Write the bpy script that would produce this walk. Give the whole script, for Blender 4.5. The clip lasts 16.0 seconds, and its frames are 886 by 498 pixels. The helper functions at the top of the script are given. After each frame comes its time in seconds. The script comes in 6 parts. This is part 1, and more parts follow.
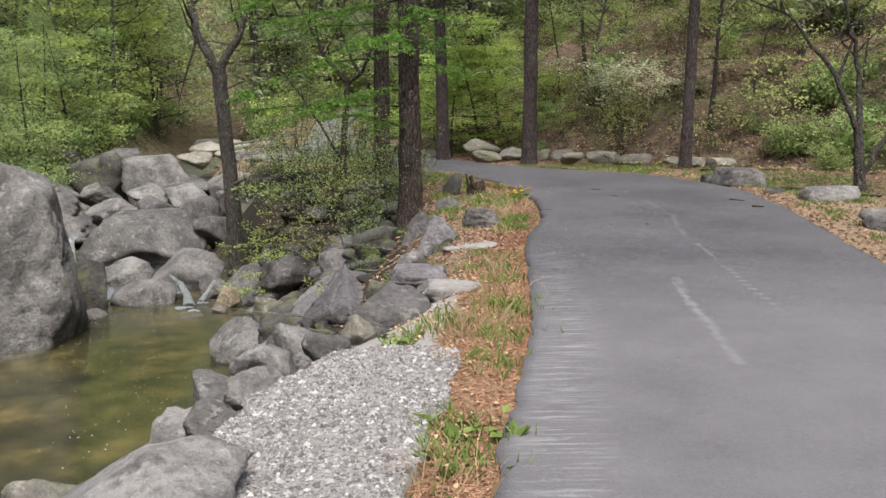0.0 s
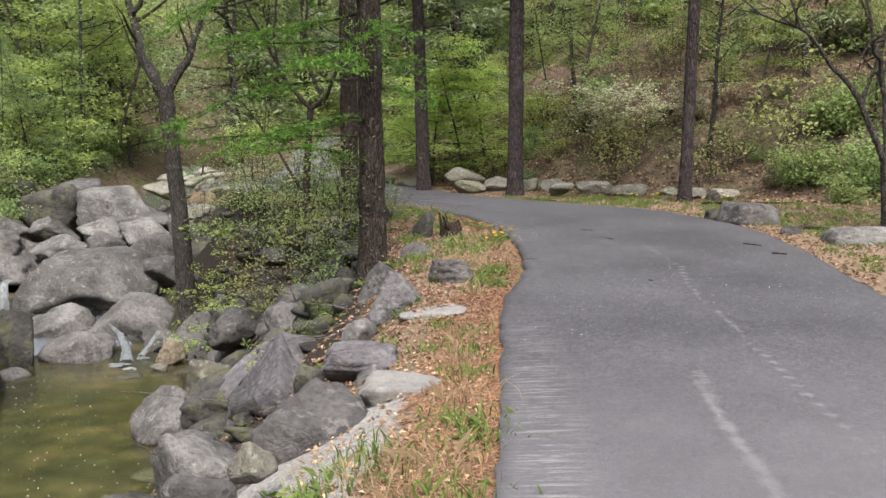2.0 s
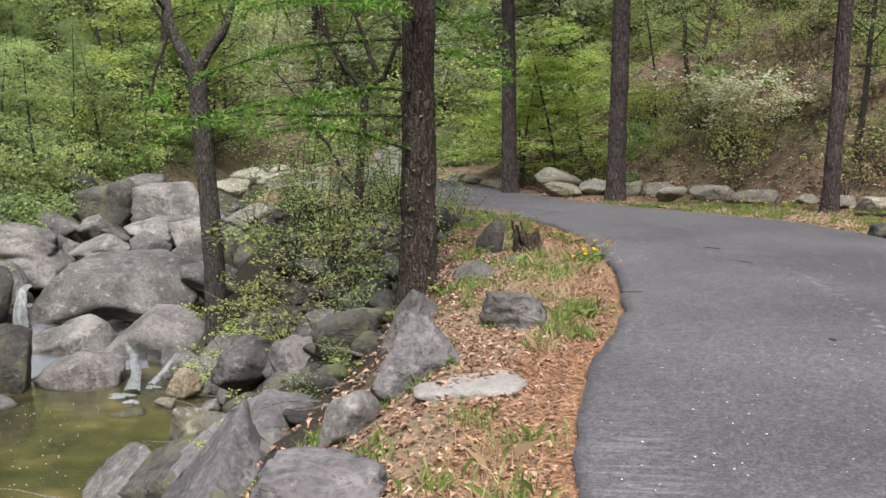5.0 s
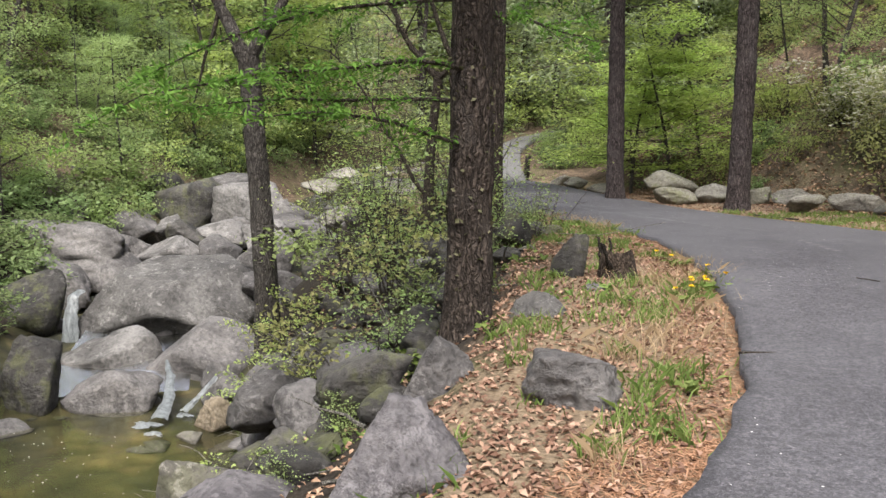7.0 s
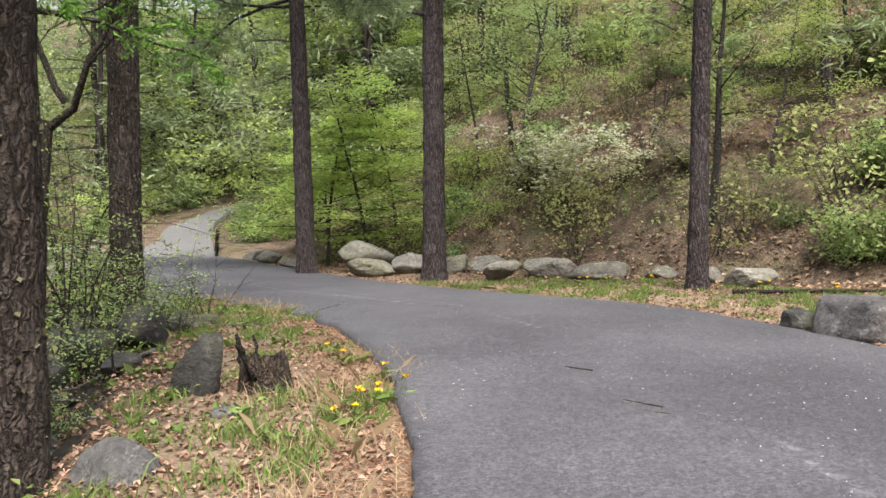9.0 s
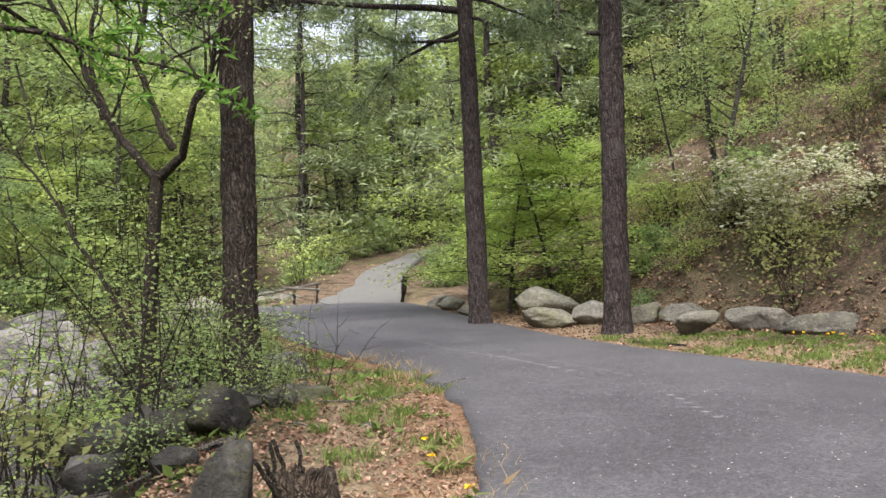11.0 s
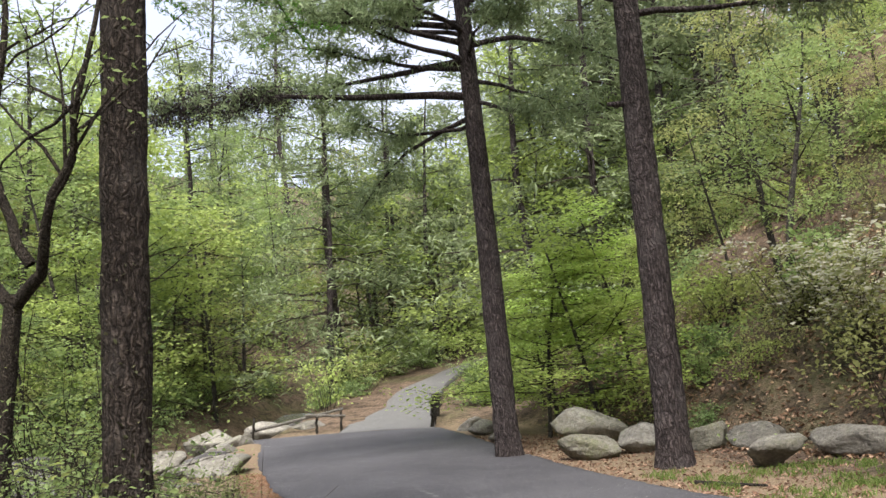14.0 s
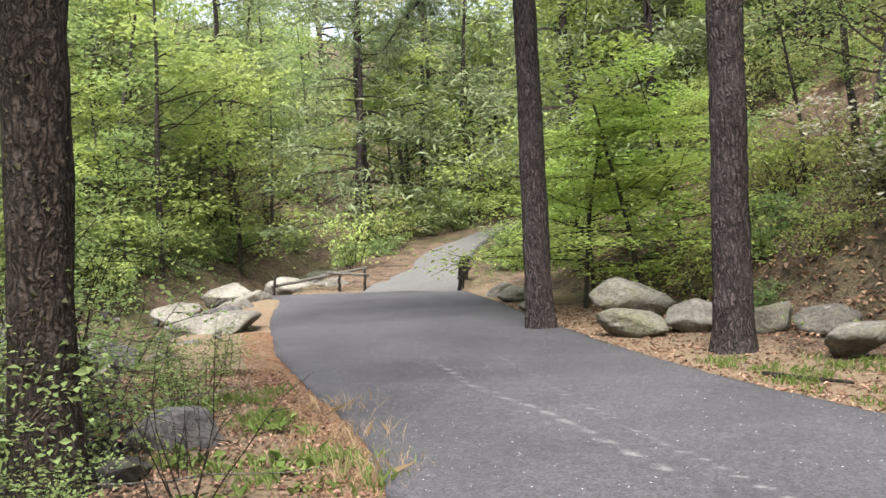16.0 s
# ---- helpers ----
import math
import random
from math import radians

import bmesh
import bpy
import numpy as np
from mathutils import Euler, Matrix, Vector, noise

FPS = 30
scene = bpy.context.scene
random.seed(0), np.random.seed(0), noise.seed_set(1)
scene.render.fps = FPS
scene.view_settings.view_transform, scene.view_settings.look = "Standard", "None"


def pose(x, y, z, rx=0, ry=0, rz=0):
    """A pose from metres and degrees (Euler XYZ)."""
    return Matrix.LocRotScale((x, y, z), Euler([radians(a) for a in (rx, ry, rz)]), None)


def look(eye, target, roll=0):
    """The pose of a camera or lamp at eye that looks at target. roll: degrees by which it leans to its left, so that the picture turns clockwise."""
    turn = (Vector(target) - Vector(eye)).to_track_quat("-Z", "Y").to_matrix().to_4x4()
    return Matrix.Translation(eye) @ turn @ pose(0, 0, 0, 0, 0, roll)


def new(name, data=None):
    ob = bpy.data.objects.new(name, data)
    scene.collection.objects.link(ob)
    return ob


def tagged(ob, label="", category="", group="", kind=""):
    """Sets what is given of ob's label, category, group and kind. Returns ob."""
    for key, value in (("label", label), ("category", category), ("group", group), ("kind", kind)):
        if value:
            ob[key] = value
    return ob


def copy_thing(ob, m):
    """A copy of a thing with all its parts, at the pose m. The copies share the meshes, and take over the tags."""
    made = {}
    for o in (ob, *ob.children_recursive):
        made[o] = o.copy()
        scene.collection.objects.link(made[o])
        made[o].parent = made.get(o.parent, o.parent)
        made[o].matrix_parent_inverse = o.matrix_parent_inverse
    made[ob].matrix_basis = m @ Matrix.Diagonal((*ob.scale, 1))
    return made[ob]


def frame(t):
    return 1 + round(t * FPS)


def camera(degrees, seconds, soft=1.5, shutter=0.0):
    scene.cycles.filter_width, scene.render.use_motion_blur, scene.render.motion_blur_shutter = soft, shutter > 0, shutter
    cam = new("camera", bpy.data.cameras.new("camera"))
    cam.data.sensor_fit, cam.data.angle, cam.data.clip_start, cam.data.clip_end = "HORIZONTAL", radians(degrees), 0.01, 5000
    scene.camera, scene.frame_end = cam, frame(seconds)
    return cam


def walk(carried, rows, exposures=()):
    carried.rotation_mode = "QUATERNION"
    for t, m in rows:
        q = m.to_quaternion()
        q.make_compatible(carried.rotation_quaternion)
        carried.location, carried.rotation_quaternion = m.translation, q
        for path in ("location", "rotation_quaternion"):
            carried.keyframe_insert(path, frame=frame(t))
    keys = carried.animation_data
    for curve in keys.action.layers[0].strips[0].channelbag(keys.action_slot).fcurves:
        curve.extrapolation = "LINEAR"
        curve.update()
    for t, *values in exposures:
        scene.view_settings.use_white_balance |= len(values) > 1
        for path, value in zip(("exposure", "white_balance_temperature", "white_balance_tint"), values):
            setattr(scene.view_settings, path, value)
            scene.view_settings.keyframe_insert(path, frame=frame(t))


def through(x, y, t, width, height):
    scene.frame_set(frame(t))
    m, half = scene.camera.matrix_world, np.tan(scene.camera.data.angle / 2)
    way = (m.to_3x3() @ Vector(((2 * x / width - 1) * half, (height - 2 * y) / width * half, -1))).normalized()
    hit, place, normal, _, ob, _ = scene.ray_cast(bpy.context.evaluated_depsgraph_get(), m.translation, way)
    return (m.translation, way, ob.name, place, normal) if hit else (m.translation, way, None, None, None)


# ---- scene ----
from mathutils.bvhtree import BVHTree

# ---------------------------------------------------------------- camera
cam = camera(55.4, 16.0, soft=1.5)
PATH = [
    (0, (0.011, -0.048, 1.504), (-0.104, 1.931, 1.239), -0.7),
    (0.5, (0.068, 0.47, 1.49), (-0.046, 2.435, 1.134), -1.0),
    (1, (0.127, 1.07, 1.472), (0.072, 3.03, 1.074), 1.1),
    (1.5, (0.247, 1.568, 1.561), (0.181, 3.542, 1.244), -0.5),
    (2, (0.263, 2.132, 1.662), (0.168, 4.119, 1.452), -0.9),
    (2.5, (0.355, 2.667, 1.673), (0.203, 4.655, 1.519), -1.1),
    (3, (0.355, 3.234, 1.619), (0.137, 5.22, 1.526), -0.2),
    (3.5, (0.391, 3.763, 1.615), (0.067, 5.735, 1.552), -0.1),
    (4, (0.367, 4.394, 1.578), (0.029, 6.365, 1.523), 0.1),
    (4.5, (0.425, 5.027, 1.567), (0.096, 6.992, 1.391), -0.2),
    (4.7, (0.417, 5.241, 1.534), (0.097, 7.205, 1.337), -0.1),
    (6.8, (0.544, 7.679, 1.418), (-0.012, 9.59, 1.226), 0.5),
    (7, (0.536, 7.898, 1.461), (-0.051, 9.8, 1.266), 0.5),
    (7.5, (0.587, 8.558, 1.517), (0.03, 10.473, 1.369), -0.4),
    (8, (0.65, 9.336, 1.496), (0.411, 11.322, 1.476), -0.2),
    (8.5, (0.743, 9.867, 1.463), (0.654, 11.865, 1.43), -3.2),
    (9, (0.819, 10.349, 1.439), (0.89, 12.347, 1.411), -1.3),
    (9.2, (0.898, 10.534, 1.429), (0.996, 12.532, 1.414), -1.6),
    (11.3, (1.55, 12.456, 1.616), (1.065, 14.394, 1.712), -3.0),
    (11.5, (1.592, 12.626, 1.621), (1.096, 14.56, 1.733), -4.0),
    (12, (1.553, 13.085, 1.677), (1.027, 15.006, 1.862), -4.1),
    (12.5, (1.584, 13.507, 1.742), (1.105, 15.411, 2.121), -4.4),
    (13, (1.517, 13.973, 1.798), (1.039, 15.851, 2.291), -6.0),
    (13.5, (1.574, 14.444, 1.773), (1.07, 16.335, 2.182), -5.8),
    (14, (1.604, 14.926, 1.827), (1.084, 16.826, 2.169), -5.0),
    (14.5, (1.494, 15.424, 1.791), (0.966, 17.343, 1.989), -1.6),
    (15, (1.398, 15.875, 1.743), (0.833, 17.793, 1.699), -3.3),
    (15.5, (1.226, 16.298, 1.784), (0.644, 18.211, 1.822), -1.2),
    (16, (1.165, 16.732, 1.824), (0.537, 18.631, 1.851), -2.4),
]
EXPOSURES = [(0, 1.06), (3, 1.24), (7, 1.34), (9, 1.53), (11.5, 1.47), (12.5, 1.36), (13, 1.16), (13.5, 1.2), (14, 1.36), (15, 1.68), (16, 1.7)]
walk(cam, [(t, look(eye, target, roll)) for t, eye, target, roll in PATH], EXPOSURES)

# ---------------------------------------------------------------- world and sun
world = bpy.data.worlds.new("sky")
scene.world = world
world.use_nodes = True
wn = world.node_tree
sky = wn.nodes.new("ShaderNodeTexSky")
sky.sky_type = "NISHITA"
sky.sun_disc = False
SUN_ELEVATION, SUN_TURN = radians(58), radians(168)
sky.sun_elevation, sky.sun_rotation = SUN_ELEVATION, SUN_TURN
sky.dust_density, sky.ozone_density, sky.air_density = 4.0, 0.6, 1.0
background = wn.nodes["Background"]
background.inputs["Strength"].default_value = 0.15
veil = wn.nodes.new("ShaderNodeMix")
veil.data_type = "RGBA"
clouds = wn.nodes.new("ShaderNodeTexNoise")
clouds.inputs["Scale"].default_value, clouds.inputs["Detail"].default_value = 2.2, 6
cover = wn.nodes.new("ShaderNodeMapRange")
cover.inputs["From Min"].default_value, cover.inputs["From Max"].default_value = 0.3, 0.65
cover.inputs["To Min"].default_value, cover.inputs["To Max"].default_value = 0.62, 0.95
where = wn.nodes.new("ShaderNodeTexCoord")
wn.links.new(where.outputs["Generated"], clouds.inputs["Vector"])
wn.links.new(clouds.outputs["Fac"], cover.inputs["Value"])
wn.links.new(cover.outputs["Result"], veil.inputs[0])
wn.links.new(sky.outputs[0], veil.inputs[6])
veil.inputs[7].default_value = (2.9, 3.05, 3.8, 1)  # bright thin cloud
wn.links.new(veil.outputs[2], background.inputs["Color"])
sun = new("sun", bpy.data.lights.new("sun", "SUN"))
sun.data.energy, sun.data.angle, sun.data.color = 3.9, radians(30), (1.0, 0.96, 0.9)
sun_way = Vector((math.sin(SUN_TURN) * math.cos(SUN_ELEVATION), math.cos(SUN_TURN) * math.cos(SUN_ELEVATION), math.sin(SUN_ELEVATION)))
sun.matrix_world = look(sun_way * 60, (0, 0, 0))


# ---------------------------------------------------------------- materials
def ramp(nt, stops):
    node = nt.nodes.new("ShaderNodeValToRGB")
    el = node.color_ramp.elements
    while len(el) < len(stops):
        el.new(0.5)
    for e, (pos, col) in zip(el, stops):
        e.position, e.color = pos, (*col, 1)
    return node


class Mat:
    """A node material with short ways to add noise, mixes and bump."""

    def __init__(self, name, rough=0.8, metal=0.0, spec=0.4):
        self.m = bpy.data.materials.new(name)
        self.m.use_nodes = True
        self.nt = self.m.node_tree
        self.b = self.nt.nodes["Principled BSDF"]
        self.b.inputs["Roughness"].default_value = rough
        self.b.inputs["Metallic"].default_value = metal
        self.b.inputs["Specular IOR Level"].default_value = spec
        self.coord = self.nt.nodes.new("ShaderNodeTexCoord")

    def link(self, a, b):
        self.nt.links.new(a, b)

    def scaled(self, scale, world_space=False):
        node = self.nt.nodes.new("ShaderNodeMapping")
        node.inputs["Scale"].default_value = scale if isinstance(scale, tuple) else (scale,) * 3
        if world_space:
            geo = self.nt.nodes.new("ShaderNodeNewGeometry")
            self.link(geo.outputs["Position"], node.inputs["Vector"])
        else:
            self.link(self.coord.outputs["Object"], node.inputs["Vector"])
        return node.outputs[0]

    def noise(self, scale, detail=4, rough=0.6, world_space=False, stretch=(1, 1, 1)):
        node = self.nt.nodes.new("ShaderNodeTexNoise")
        node.inputs["Scale"].default_value = 1.0
        node.inputs["Detail"].default_value = detail
        node.inputs["Roughness"].default_value = rough
        self.link(self.scaled(tuple(scale * s for s in stretch), world_space), node.inputs["Vector"])
        return node.outputs["Fac"]

    def cells(self, scale, world_space=False, feature="F1", stretch=(1, 1, 1)):
        node = self.nt.nodes.new("ShaderNodeTexVoronoi")
        node.feature = feature
        node.inputs["Scale"].default_value = 1.0
        self.link(self.scaled(tuple(scale * s for s in stretch), world_space), node.inputs["Vector"])
        return node

    def mixed(self, fac, a, b, mode="MIX"):
        node = self.nt.nodes.new("ShaderNodeMix")
        node.data_type, node.blend_type = "RGBA", mode
        for sock, v in ((node.inputs[0], fac), (node.inputs[6], a), (node.inputs[7], b)):
            if isinstance(v, (int, float)):
                sock.default_value = v
            elif isinstance(v, tuple):
                sock.default_value = (*v, 1)
            else:
                self.link(v, sock)
        return node.outputs[2]

    def stops(self, fac, stops):
        node = ramp(self.nt, stops)
        self.link(fac, node.inputs[0])
        return node.outputs[0]

    def calc(self, op, a, b=0.0):
        node = self.nt.nodes.new("ShaderNodeMath")
        node.operation = op
        for sock, v in zip(node.inputs, (a, b)):
            if isinstance(v, (int, float)):
                sock.default_value = v
            else:
                self.link(v, sock)
        return node.outputs[0]

    def color(self, out):
        self.link(out, self.b.inputs["Base Color"])
        return self

    def roughness(self, out):
        self.link(out, self.b.inputs["Roughness"])
        return self

    def bump(self, height, strength=0.5, distance=0.02):
        node = self.nt.nodes.new("ShaderNodeBump")
        node.inputs["Strength"].default_value = strength
        node.inputs["Distance"].default_value = distance
        self.link(height, node.inputs["Height"])
        self.link(node.outputs[0], self.b.inputs["Normal"])
        return self


def random_of_object(m):
    return m.nt.nodes.new("ShaderNodeObjectInfo").outputs["Random"]


def random_of_island(m):
    return m.nt.nodes.new("ShaderNodeNewGeometry").outputs["Random Per Island"]


def rock_material(name, dark, mid, light, moss=0.0):
    m = Mat(name, 0.8, spec=0.3)
    big, fine = m.noise(1.1, 5, 0.6, True), m.noise(16, 6, 0.7, True)
    col = m.stops(big, [(0.32, dark), (0.5, mid), (0.66, light)])
    hue = m.nt.nodes.new("ShaderNodeHueSaturation")
    m.link(col, hue.inputs["Color"])
    m.link(m.calc("ADD", m.calc("MULTIPLY", random_of_object(m), 0.5), 0.72), hue.inputs["Value"])
    col = m.mixed(0.75, hue.outputs[0], m.stops(fine, [(0.3, (0.3, 0.29, 0.29)), (0.5, (0.9, 0.9, 0.9)), (0.68, (1.35, 1.33, 1.3))]), "MULTIPLY")
    lichen = m.stops(m.noise(5.5, 8, 0.78, True), [(0.56, (0, 0, 0)), (0.60, (1, 1, 1))])
    col = m.mixed(m.calc("MULTIPLY", lichen, 0.45), col, tuple(1.45 * c for c in light))
    stain = m.stops(m.noise(2.1, 8, 0.72, True, (1, 1, 0.45)), [(0.57, (0, 0, 0)), (0.63, (1, 1, 1))])
    col = m.mixed(m.calc("MULTIPLY", stain, 0.6), col, tuple(0.45 * c for c in dark))
    spot = m.stops(m.noise(24, 4, 0.7, True), [(0.62, (0, 0, 0)), (0.68, (1, 1, 1))])
    col = m.mixed(m.calc("MULTIPLY", spot, 0.55), col, tuple(0.5 * c for c in dark))
    if moss:
        green = m.stops(m.noise(2.2, 6, 0.75, True), [(0.5, (0, 0, 0)), (0.6, (1, 1, 1))])
        col = m.mixed(m.calc("MULTIPLY", green, moss), col, (0.11, 0.12, 0.035))
    m.color(col)
    veins = m.noise(3.2, 9, 0.68, True, (1, 1, 1.3))
    m.bump(m.calc("ADD", m.calc("MULTIPLY", veins, 2.6), m.calc("MULTIPLY", fine, 1.0)), 0.8, 0.05)
    return m.m


def bark_material(name, dark, light, scale=1.0):
    m = Mat(name, 0.95, spec=0.15)
    warp = m.nt.nodes.new("ShaderNodeTexNoise")
    warp.inputs["Scale"].default_value, warp.inputs["Detail"].default_value = 7.0 * scale, 4
    m.link(m.coord.outputs["Object"], warp.inputs["Vector"])
    add = m.nt.nodes.new("ShaderNodeMix")
    add.data_type, add.blend_type = "RGBA", "ADD"
    add.inputs[0].default_value = 0.15
    m.link(m.coord.outputs["Object"], add.inputs[6])
    m.link(warp.outputs["Color"], add.inputs[7])
    place = m.nt.nodes.new("ShaderNodeMapping")
    place.inputs["Scale"].default_value = (21 * scale, 21 * scale, 3.0 * scale)
    m.link(add.outputs[2], place.inputs["Vector"])
    plates = m.nt.nodes.new("ShaderNodeTexVoronoi")
    plates.feature = "DISTANCE_TO_EDGE"
    plates.inputs["Scale"].default_value = 1.0
    m.link(place.outputs[0], plates.inputs["Vector"])
    edge = plates.outputs["Distance"]
    streak = m.noise(30 * scale, 6, 0.75, False, (1, 1, 0.2))
    patch = m.noise(2.5, 4, 0.6)
    col = m.stops(streak, [(0.3, dark), (0.7, light)])
    col = m.mixed(0.85, col, m.stops(edge, [(0.0, (0.12, 0.12, 0.12)), (0.12, (0.6, 0.6, 0.6)), (0.35, (1.15, 1.15, 1.15))]), "MULTIPLY")
    col = m.mixed(m.calc("MULTIPLY", m.stops(patch, [(0.5, (0, 0, 0)), (0.7, (1, 1, 1))]), 0.3), col, tuple(0.5 * c + 0.06 for c in light))
    m.color(col)
    m.bump(m.calc("ADD", m.calc("MULTIPLY", edge, 2.0), streak), 1.0, 0.04)
    return m.m


def leaf_material(name, a, b, c, through=0.52):
    """Thin leaves: colour varies by leaf and by plant, light passes through."""
    m = Mat(name, 0.65, spec=0.2)
    col = m.stops(random_of_island(m), [(0.0, a), (0.5, b), (1.0, c)])
    hsv = m.nt.nodes.new("ShaderNodeHueSaturation")
    m.link(col, hsv.inputs["Color"])
    r = random_of_object(m)
    m.link(m.calc("ADD", m.calc("MULTIPLY", r, 0.024), 0.486), hsv.inputs["Hue"])
    m.link(m.calc("ADD", m.calc("MULTIPLY", r, 0.4), 0.8), hsv.inputs["Value"])
    m.color(hsv.outputs[0])
    thin = m.nt.nodes.new("ShaderNodeBsdfTranslucent")
    m.link(hsv.outputs[0], thin.inputs["Color"])
    mix = m.nt.nodes.new("ShaderNodeMixShader")
    mix.inputs[0].default_value = through
    m.link(m.b.outputs[0], mix.inputs[1])
    m.link(thin.outputs[0], mix.inputs[2])
    m.link(mix.outputs[0], m.nt.nodes["Material Output"].inputs["Surface"])
    return m.m


ROCK = rock_material("grey_rock", (0.06, 0.056, 0.055), (0.115, 0.107, 0.104), (0.175, 0.164, 0.158))
ROCK_DARK = rock_material("dark_rock", (0.028, 0.026, 0.024), (0.055, 0.051, 0.047), (0.098, 0.091, 0.085), 0.4)
ROCK_PALE = rock_material("pale_rock", (0.075, 0.07, 0.067), (0.142, 0.134, 0.128), (0.22, 0.209, 0.2))
ROCK_MOSS = rock_material("mossy_rock", (0.10, 0.094, 0.072), (0.165, 0.155, 0.123), (0.23, 0.218, 0.182), 0.5)
ROCK_TAN = rock_material("weathered_pale_rock", (0.115, 0.106, 0.088), (0.19, 0.176, 0.15), (0.27, 0.254, 0.222), 0.25)
ROCK_PURPLE = rock_material("purple_grey_rock", (0.08, 0.073, 0.077), (0.125, 0.115, 0.12), (0.175, 0.163, 0.166))
BARK_PINE = bark_material("pine_bark", (0.02, 0.016, 0.016), (0.14, 0.112, 0.108))
BARK_LARCH = bark_material("larch_bark", (0.017, 0.013, 0.011), (0.15, 0.118, 0.098), 1.15)
BARK_GREY = bark_material("grey_bark", (0.035, 0.03, 0.027), (0.17, 0.152, 0.135), 1.3)
TWIG = bark_material("twig_bark", (0.05, 0.04, 0.03), (0.16, 0.13, 0.105), 2.0)
LEAF_FRESH = leaf_material("fresh_leaf", (0.29, 0.365, 0.10), (0.345, 0.425, 0.13), (0.41, 0.485, 0.17))
LEAF_MID = leaf_material("green_leaf", (0.225, 0.30, 0.105), (0.275, 0.36, 0.135), (0.335, 0.42, 0.17))
LEAF_DARK = leaf_material("dark_leaf", (0.155, 0.22, 0.085), (0.195, 0.27, 0.11), (0.25, 0.325, 0.14))
LEAF_OLIVE = leaf_material("olive_leaf", (0.26, 0.275, 0.10), (0.325, 0.34, 0.13), (0.40, 0.41, 0.17))
LEAF_BRIGHT = leaf_material("bright_leaf", (0.31, 0.40, 0.095), (0.365, 0.46, 0.12), (0.43, 0.52, 0.16), 0.52)
LEAF_NEEDLE = leaf_material("pine_needle", (0.13, 0.165, 0.08), (0.19, 0.235, 0.12), (0.27, 0.315, 0.175), 0.42)
LEAF_LARCH = leaf_material("larch_needle", (0.08, 0.18, 0.03), (0.12, 0.245, 0.04), (0.17, 0.31, 0.06), 0.4)
LEAF_IVY = leaf_material("ivy_leaf", (0.06, 0.06, 0.032), (0.10, 0.10, 0.05), (0.15, 0.14, 0.08), 0.2)
PINK = leaf_material("pink_blossom", (0.42, 0.34, 0.33), (0.55, 0.46, 0.45), (0.62, 0.55, 0.53))
BLOSSOM = leaf_material("white_blossom", (0.60, 0.58, 0.46), (0.70, 0.68, 0.56), (0.40, 0.45, 0.20))
DRY_LEAF = leaf_material("dry_leaf", (0.11, 0.062, 0.038), (0.25, 0.155, 0.098), (0.47, 0.33, 0.22), 0.15)
RUST = leaf_material("rusty_needle", (0.15, 0.072, 0.042), (0.27, 0.14, 0.088), (0.40, 0.23, 0.15), 0.1)
DRY_GRASS = leaf_material("dry_grass", (0.26, 0.19, 0.10), (0.36, 0.27, 0.155), (0.46, 0.36, 0.22), 0.25)
GRASS = leaf_material("grass_blade", (0.085, 0.135, 0.03), (0.135, 0.19, 0.048), (0.2, 0.255, 0.075), 0.35)


